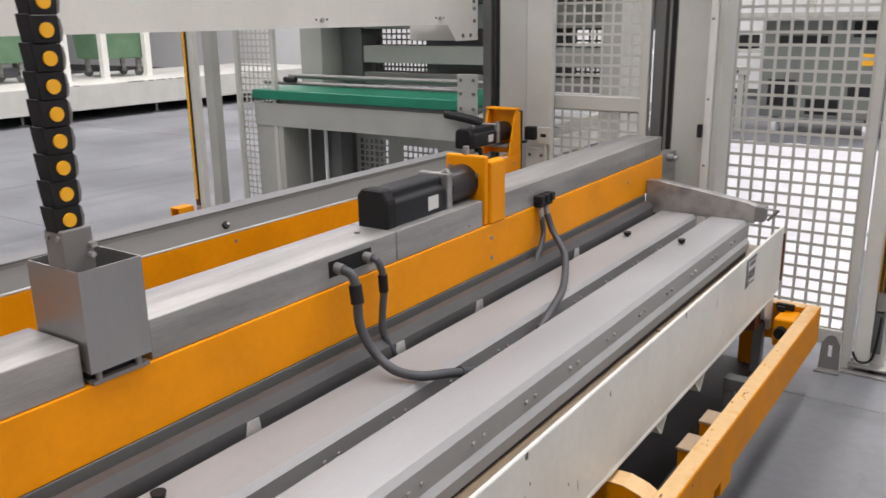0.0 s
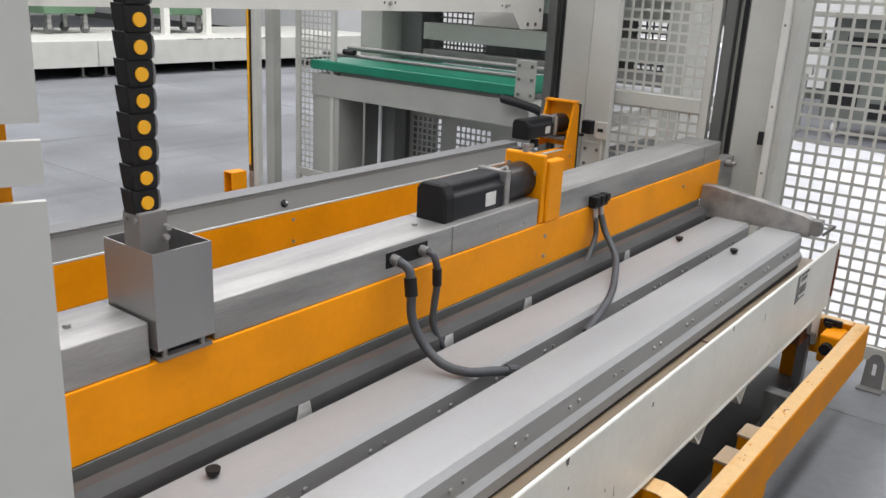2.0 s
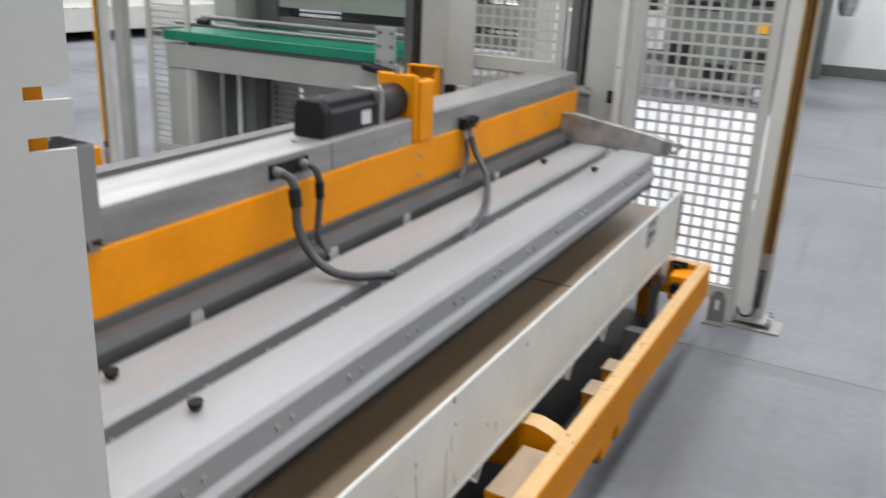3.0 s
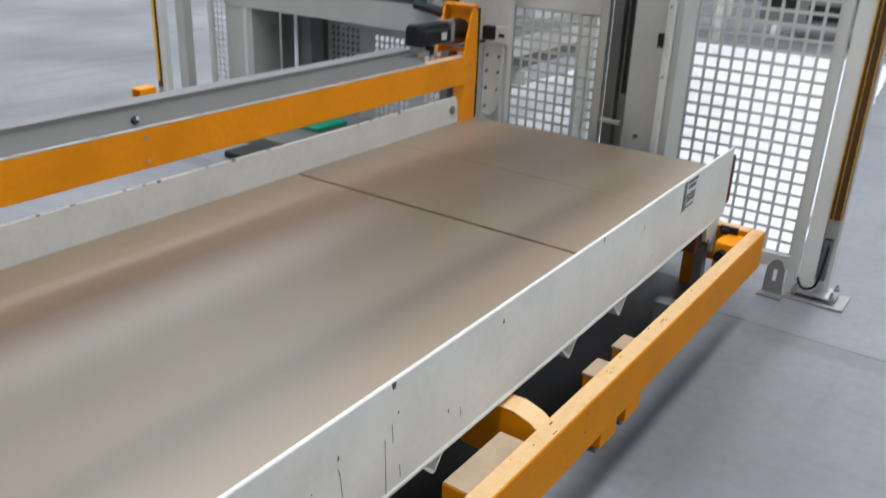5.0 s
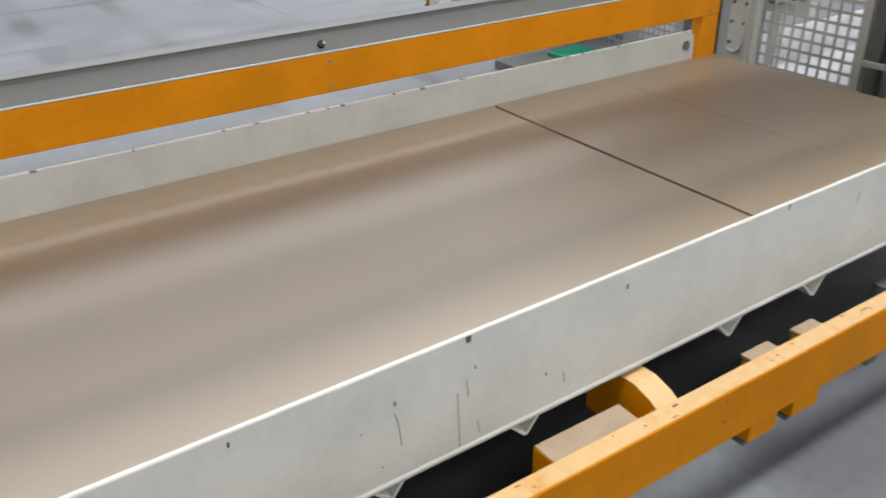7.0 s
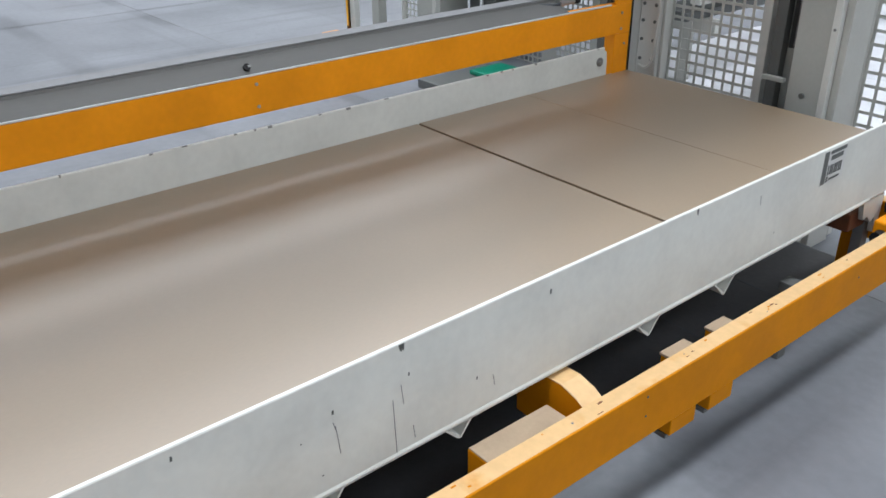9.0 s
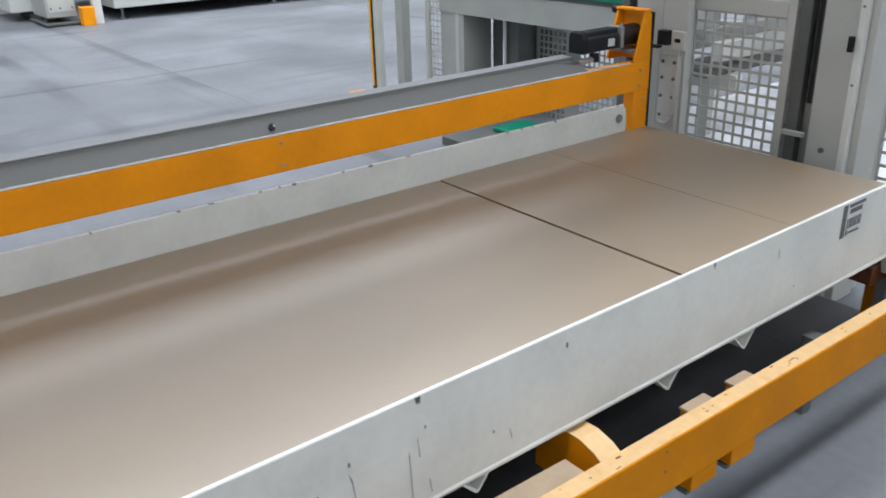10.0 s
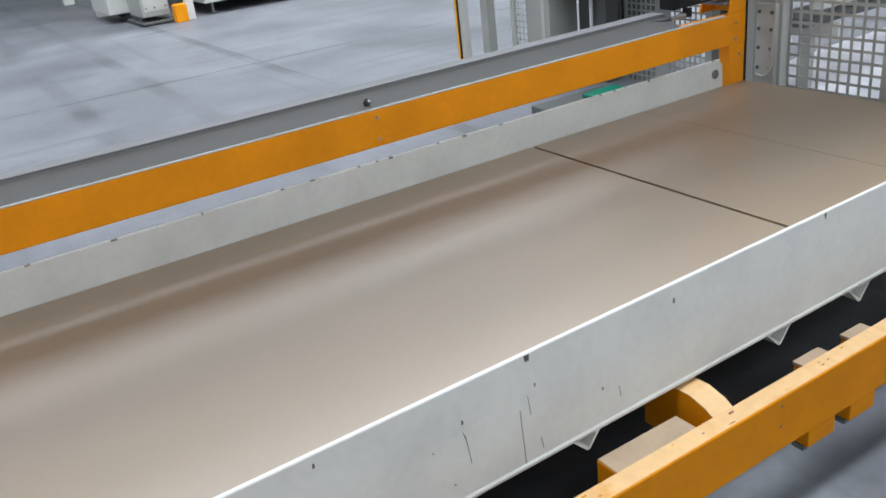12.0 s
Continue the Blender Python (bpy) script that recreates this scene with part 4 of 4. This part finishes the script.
    part("side_frame", solid(-4.55, -4.3, 3.1, 3.4, 0.0, 2.4, bevel=0.006), GREYP, p)
    for z, h in ((1.12, 0.05), (1.32, 0.07), (1.62, 0.09)):
        part("cross_beam", solid(-4.0, -1.75, 3.3, 3.42, z - h, z + h, bevel=0.004), GREYP if h > 0.06 else DSTEEL, p)
    part("guard_sheet", grid_panel(-3.98, -1.75, 1.17, 1.25, 0.04, 0.016, 3.45), DGREY, p)
    part("guard_sheet", grid_panel(-3.98, -1.75, 1.39, 1.53, 0.055, 0.014, 3.46), DGREY, p)
    part("back_plate", boxes([(-3.98, -3.3, 4.2, 4.22, 1.0, 2.4), (-2.9, -2.45, 4.2, 4.22, 1.0, 2.4), (-3.3, -2.9, 4.2, 4.22, 1.45, 2.4), (-2.45, -1.7, 4.2, 4.22, 1.5, 2.4), (-3.3, -2.9, 4.2, 4.22, 1.0, 1.2)]), DGREY, p)
    # large upper body, added to keep roof light off the press
    part("upper_shade_block", solid(-4.3, -1.7, 3.05, 5.0, 1.74, 3.8, bevel=0.01), DGREY, p)
    part("end_frame", solid(-1.74, -1.6, 3.2, 3.6, 0.0, 2.6, bevel=0.006), GREYP, p)


press_line()


def gantry_beam():
    t = thing("gantry_beam", "white painted gantry beam with perforated underside", "beam")
    face = [(T0, 1.585), (1.06, 1.585), (1.14, 1.505), (1.34, 1.505), (1.34, 1.715), (T0, 1.715)]
    f = part("face_plate", prism(face, "x", -1.612, -1.606), WHITE, t)
    part("bottom_lip", solid(-1.66, -1.6125, T0, 1.06, 1.585, 1.591, bevel=0.001), GREYP, t)
    part("top_lip", solid(-1.68, -1.6125, T0, 1.34, 1.708, 1.714, bevel=0.001), GREYP, t)
    # perforated underside
    bm = bmesh.new()
    nx, ny = 7, 60
    for k in range(ny + 1):
        y = 0.0 + 1.12 * k / ny
        box(bm, -1.90, -1.66, y - 0.005, y + 0.005, 1.585, 1.587)
    for k in range(nx * 2 + 1):
        x = -1.90 + 0.24 * k / (nx * 2)
        box(bm, x - 0.005, x + 0.005, 0.0, 1.12, 1.5842, 1.5864)
    part("perforated_sheet", bm, GREYP, t, "perforated underside sheet")
    part("plain_underside", solid(-1.90, -1.661, T0, -0.006, 1.585, 1.588, bevel=0), GREYP, t)
    part("end_block", solid(-1.90, -1.6125, 1.15, 1.335, 1.507, 1.712, bevel=0.004), WHITE, t)
    for y, z in ((1.27, 1.53), (1.305, 1.60), (1.305, 1.66), (1.30, 1.695), (1.2, 1.53)):
        part("bolt", rod((-1.606, y, z), (-1.602, y, z), 0.010, 8), DGREY, t)
    for y in (-1.27, 0.17, 1.0):
        b = part("bolt", rod((-1.606, y, 1.615), (-1.598, y, 1.615), 0.009, 8), STEEL, t)
        for d in (-0.032, 0.032):
            part("bolt_hole", rod((-1.6062, y + d, 1.617), (-1.605, y + d, 1.617), 0.005, 8), BLACK, t)
    part("hanger_post", solid(-1.8, -1.7, -3.3, -3.2, 0.0, 1.71, bevel=0.003), WHITE, t)


gantry_beam()


# ---- white post close to the camera, with open notches and a yellow strip behind ----
def near_post():
    p = thing("notched_post", "white painted sheet post with open notches and yellow strip behind", "post")
    px, py = 0.41, -2.304
    # local frame: sheet faces the walkway; edge at the origin, sheet runs to -u
    ux, uy = -0.30, -0.954
    m = Matrix(((-ux, uy, 0, px), (-uy, -ux, 0, py), (0, 0, 1, 0), (0, 0, 0, 1)))
    zs = (1.626, 1.6005)
    W, n, d = 0.36, 0.0235, 0.0072
    cuts = [(0.0, zs[1] - d / 2), (zs[1] + d / 2, zs[0] - d / 2), (zs[0] + d / 2, 2.4)]
    sheet = [(-W, -n, 0.0, 0.004, 0.0, 2.4)] + [(-n, 0.0, 0.0, 0.004, a, b) for a, b in cuts]
    s = part("sheet", boxes(sheet), WHITE, p)
    s.matrix_basis = m
    y = part("yellow_strip", solid(-W, -0.0115, 0.008, 0.012, 0.0, 2.38, bevel=0), YELLOW, p, "yellow strip behind the notches")
    y.matrix_basis = m
    fl = part("rear_flange", solid(-W, -W + 0.004, 0.0045, 0.16, 0.0, 2.4, bevel=0), WHITE, p)
    fl.matrix_basis = m


near_post()


# ---- far side of the hall: platform, trolleys, second infeed ----
def platform():
    p = thing("loading_platform", "long white low platform with chipped edge on levelling feet", "platform")
    part("deck", solid(-15.2, -12.2, 2.15, 5.05, 0.18, 0.59, bevel=0.008), FENCE, p)
    part("deck", solid(-15.2, -12.2, 5.06, 12.0, 0.18, 0.59, bevel=0.008), FENCE, p)
    for y in (2.3, 4.85, 5.25, 7.4, 9.6):
        f = part("levelling_foot", rod((-12.35, y, 0.03), (-12.35, y, 0.179), 0.02, 10), DSTEEL, p)
        part("foot_pad", rod((-12.35, y, 0.0), (-12.35, y, 0.03), 0.09, 16, 0.05), DGREY, f)
    part("underframe", solid(-15.0, -13.4, 2.6, 11.8, 0.06, 0.178, bevel=0.01), DGREY, p)
    for y in (4.0, 7.0, 9.0):
        part("underframe_foot", solid(-14.0, -13.6, y, y + 0.2, 0.0, 0.0595, bevel=0.004), BLACK, p)
    rng = random.Random(2)
    for k in range(14):
        y = rng.uniform(5.6, 8.6)
        part("chip", solid(-12.22, -12.198, y, y + rng.uniform(0.04, 0.16), 0.575, 0.592, bevel=0), DSTEEL, p)
    for x, y in ((-13.6, 4.3), (-13.0, 6.1), (-13.2, 7.0), (-13.3, 8.0), (-14.6, 3.2)):
        q = thing("rack_upright", "white steel upright standing on the platform", "post", "uprights on the platform", "", (x, y, 0.59))
        part("post", solid(-0.06, 0.06, -0.06, 0.06, 0.0, 2.4, bevel=0.004), WHITE, q)
        part("foot_plate", solid(-0.1, 0.1, -0.1, 0.1, 0.0, 0.012, bevel=0.002), WHITE, q)
    for x, y, r in ((-14.0, 5.35, 8), (-13.8, 7.6, -5)):
        t = thing("trolley", "green steel tub trolley on castors", "trolley", "trolleys on the platform", "", (x, y, 0.59))
        t.rotation_euler = (0, 0, radians(r))
        tub = [(-0.5, 0.34), (0.5, 0.34), (0.58, 1.0), (-0.58, 1.0)]
        part("tub", prism(tub, "x", -0.4, 0.4, 0.01), CARTG, t)
        for a in (-0.36, 0.36):
            for b in (-0.28, 0.28):
                w = part("castor_fork", boxes([(b - 0.035, b - 0.025, a - 0.04, a + 0.04, 0.08, 0.339), (b + 0.025, b + 0.035, a - 0.04, a + 0.04, 0.08, 0.339)]), STEEL, t)
                part("wheel", rod((b - 0.02, a, 0.085), (b + 0.02, a, 0.085), 0.085, 18), DGREY, w)
    e = thing("second_infeed", "pale grey infeed machine with green belt", "machine")
    part("housing", solid(-13.1, -12.3, 1.2, 1.62, 0.12, 1.9, bevel=0.01), GREYP, e)
    part("base_plate", solid(-13.2, -12.2, 1.15, 1.7, 0.02, 0.05, bevel=0.004), DGREY, e)
    vents = part("vent_panel", solid(-12.299, -12.293, 1.24, 1.60, 0.2, 1.85, bevel=0), FENCE, e)
    for k in range(9):
        part("vent_slot", solid(-12.2928, -12.2905, 1.50, 1.57, 0.42 + 0.09 * k, 0.46 + 0.09 * k, bevel=0), BLACK, vents)
    for y in (1.27, 1.40, 1.57):
        part("bolt", rod((-12.293, y, 0.25), (-12.287, y, 0.25), 0.015, 8), DGREY, vents)
    part("dark_recess", solid(-14.3, -13.12, 1.3, 1.34, 0.55, 1.9, bevel=0.004), DGREY, e)
    part("grille", boxes([(-13.6 + 0.09 * k, -13.55 + 0.09 * k, 1.285, 1.299, 0.6, 1.2) for k in range(4)]), PALE, e)
    part("belt", solid(-14.4, -13.2, 0.9, 1.5, 0.42, 0.5, bevel=0.01), GREEN, e)
    part("frame", solid(-14.4, -13.15, 0.9, 1.5, 0.15, 0.4195, bevel=0.01), WHITE, e)
    for x in (-14.2, -12.7):
        part("foot", solid(x - 0.1, x + 0.1, 1.25, 1.45, 0.0, 0.1495, bevel=0.004), DGREY, e)
    part("low_beam", solid(-19.0, -14.5, 1.0, 1.2, 0.35, 0.5, bevel=0.01), YWORN, e)
    part("panel", solid(-19.0, -14.5, 1.0, 1.2, 0.5005, 1.6, bevel=0.01), WHITE, e)
    part("leg", solid(-14.8, -14.6, 1.0, 1.2, 0.0, 0.349, bevel=0.004), WHITE, e)
    part("leg", solid(-18.0, -17.8, 1.0, 1.2, 0.0, 0.349, bevel=0.004), WHITE, e)
    g = thing("far_post", "white post with yellow light strip and orange foot guard", "post")
    part("post", solid(-12.22, -12.10, 1.82, 1.94, 0.0, 2.4, bevel=0.004), WHITE, g)
    part("strip", solid(-12.19, -12.13, 1.80, 1.8195, 0.5, 2.4, bevel=0.002), YPLAST, g)
    part("foot_guard", solid(-12.18, -12.0, 1.62, 1.7995, 0.0, 0.26, bevel=0.006), YELLOW, g)


platform()


# ---- behind the fence ----
def behind_fence():
    # wrinkled white plastic film on the floor, in overlapping sheets
    film = thing("plastic_film", "wrinkled white plastic film spread on the floor", "film")

    def sheet(y0, y1, lift, seed):
        bm = bmesh.new()
        nx, ny = 60, int(14 * (y1 - y0))
        grid = []
        for j in range(ny + 1):
            row = []
            for i in range(nx + 1):
                u, v = i / nx, j / ny
                y = y0 + (y1 - y0) * v + 0.05 * noise.noise((u * 6, seed, v))
                x = -3.0 + u * (3.15 - 0.09 * (y - 1.95)) + 0.04 * noise.noise((v * 7, seed + 3.0, u))
                edge = min(u, 1 - u, v, 1 - v)
                fold = 0.02 + 0.05 * abs(noise.noise((x * 2.3, y * 2.3, seed))) + 0.03 * abs(noise.noise((x * 6, y * 6, seed + 4.0))) + 0.012 * abs(noise.noise((x * 15, y * 15, seed)))
                row.append(bm.verts.new((x, y, 0.004 + lift + min(1, edge * 12) * fold)))
            grid.append(row)
        for j in range(ny):
            for i in range(nx):
                bm.faces.new((grid[j][i], grid[j][i + 1], grid[j + 1][i + 1], grid[j + 1][i])).smooth = True
        part("film_sheet", bm, BELTW, film)

    for y0, y1, lift, seed in ((1.95, 4.3, 0.0, 1.0), (4.22, 6.6, 0.012, 8.0), (6.5, 8.8, 0.003, 15.0)):
        sheet(y0, y1, lift, seed)
    g = thing("panel_saw", "grey-green machine cabinet with dark openings and castors", "machine")
    part("cabinet", solid(-2.3, -0.75, 9.7, 10.9, 0.25, 1.55, bevel=0.015), GREENM, g)
    for k, (a, b, c2, d) in enumerate(((-2.2, -1.85, 0.4, 0.75), (-1.7, -1.3, 0.3, 0.5), (-1.2, -0.85, 0.55, 0.7), (-2.1, -1.5, 1.2, 1.32), (-1.2, -0.9, 1.3, 1.5))):
        part("opening", solid(a, b, 9.69, 9.699, c2, d, bevel=0), BLACK, g)
    part("yellow_sign", solid(-1.08, -0.92, 9.685, 9.6895, 0.95, 1.1, bevel=0), YPLAST, g, "small yellow square sign")
    part("table", solid(-2.6, -0.6, 9.45, 10.9, 1.5505, 1.62, bevel=0.006), GREYP, g)
    for x in (-2.1, -0.95):
        w = part("castor", rod((x - 0.03, 9.85, 0.12), (x + 0.03, 9.85, 0.12), 0.12, 20), PALE, g, "white castor wheel")
        part("fork", solid(x - 0.045, x + 0.045, 9.82, 9.88, 0.2405, 0.2495, bevel=0), DSTEEL, w)
    h = thing("roller_stand", "light grey roller stand with dark rollers", "machine")
    part("rail", solid(-5.2, -2.5, 8.9, 9.0, 0.78, 0.9, bevel=0.006), FENCE, h)
    part("rail", solid(-5.2, -2.5, 9.8, 9.9, 0.78, 0.9, bevel=0.006), FENCE, h)
    for k in range(12):
        part("roller", rod((-5.1 + 0.22 * k, 9.001, 0.85), (-5.1 + 0.22 * k, 9.799, 0.85), 0.05, 12), DGREY, h)
    for x in (-5.0, -3.8, -2.6):
        for y in (8.95, 9.85):
            part("leg", solid(x - 0.04, x + 0.04, y - 0.04, y + 0.04, 0.0, 0.7795, bevel=0.004), FENCE, h)
    # low steel frame running along the gate
    c = thing("side_conveyor", "pale grey chain conveyor with dark underside", "conveyor")
    part("rail", solid(-2.55, -2.47, 2.9, 6.5, 0.62, 0.74, bevel=0.005), FENCE, c)
    part("rail", solid(-2.15, -2.07, 2.9, 6.5, 0.62, 0.74, bevel=0.005), FENCE, c)
    part("tray", solid(-2.46, -2.16, 2.9, 6.5, 0.5, 0.56, bevel=0.005), DGREY, c)
    for y in (3.1, 4.6, 6.2):
        part("cross_tie", solid(-2.55, -2.07, y, y + 0.06, 0.40, 0.4995, bevel=0.003), FENCE, c)
        part("leg", solid(-2.35, -2.27, y, y + 0.06, 0.0, 0.3995, bevel=0.004), FENCE, c)
    # stacks of white panels
    for k, (x0, x1, y0, y1, n) in enumerate(((-4.2, -2.9, 6.9, 8.3, 26), (-6.2, -4.8, 7.2, 8.6, 34))):
        s = thing("panel_stack", "stack of white panels on a dark pallet", "panel stack", "panel stacks")
        part("pallet", boxes([(x0, x1, y0, y0 + 0.12, 0.0, 0.1), (x0, x1, (y0 + y1) / 2 - 0.06, (y0 + y1) / 2 + 0.06, 0.0, 0.1), (x0, x1, y1 - 0.12, y1, 0.0, 0.1), (x0, x1, y0, y1, 0.1005, 0.125)], 0), DGREY, s)
        first = None
        rng = random.Random(k)
        for i in range(n):
            z = 0.1255 + 0.0405 * i
            if first is None:
                first = part("panel", solid(x0, x1, y0, y1, z, z + 0.036, bevel=0.002), PALE, s)
            else:
                shared("panel", first, s, pose(rng.uniform(-0.01, 0.01), rng.uniform(-0.01, 0.01), 0.0405 * i))
    # rack with shelves and boxes
    r = thing("storage_rack", "light grey storage rack with dark machine parts", "rack")
    for x in (-4.6, -3.4, -2.2, -1.1):
        part("upright", solid(x, x + 0.08, 11.8, 11.88, 0.0, 3.4, bevel=0.004), WHITE, r)
    for z in (1.0, 1.9, 2.7):
        part("shelf", solid(-4.6, -1.02, 11.7, 12.6, z, z + 0.06, bevel=0.004), FENCE, r)
    rng = random.Random(7)
    for z in (1.06, 1.96):
        for k in range(6):
            x = -4.4 + 0.52 * k + rng.uniform(0, 0.1)
            o = part("carton" if k % 2 else "gear_case", solid(x, x + rng.uniform(0.25, 0.4), 11.8, 12.3, z + 0.0005, z + rng.uniform(0.2, 0.55), bevel=0.01), (DGREY, WHITE, BLACK, GREENM)[k % 4])
            tagged(o, "machine part case standing on the rack shelf", "case")
    d = thing("dust_extractor", "dark machine end with chrome lamp head", "machine")
    part("frame", solid(-0.72, -0.56, 13.75, 14.4, 0.0, 1.7, bevel=0.01), DGREY, d)
    part("housing", solid(-1.6, -0.7205, 13.3, 14.4, 0.0, 1.3, bevel=0.015), GREENM, d)
    part("arm", rod((-0.56, 13.8, 1.55), (-0.3, 13.75, 1.5), 0.03, 10), DSTEEL, d)
    hd = part("lamp_head", rod((-0.27, 13.75, 1.25), (-0.27, 13.75, 1.6), 0.17, 20, 0.2), GLASS, d, "chrome lamp head")
    rim = rod((-0.27, 13.75, 1.1), (-0.27, 13.75, 1.25), 0.12, 20, 0.17)
    part("lamp_rim", rim, GLASS, hd)


behind_fence()


# ---- what moves: the carriage lifts straight up ----
def motions():
    rise = ((0.0, 0.0), (2.0, 0.0), (2.2, 0.004), (2.5, 0.036), (2.75, 0.08), (3.0, 0.136), (3.2, 0.217), (3.6, 0.39), (4.2, 0.65), (4.8, 0.88), (5.2, 0.96), (5.6, 0.985), (6.5, 0.99), (7.2, 1.0), (7.6, 1.12), (8.4, 1.7), (9.0, 1.98), (9.5, 2.0), (12.0, 2.0))
    walk(CAR, [(t, pose(0, 0.009, z - 0.0105, 0.5)) for t, z in rise])


motions()
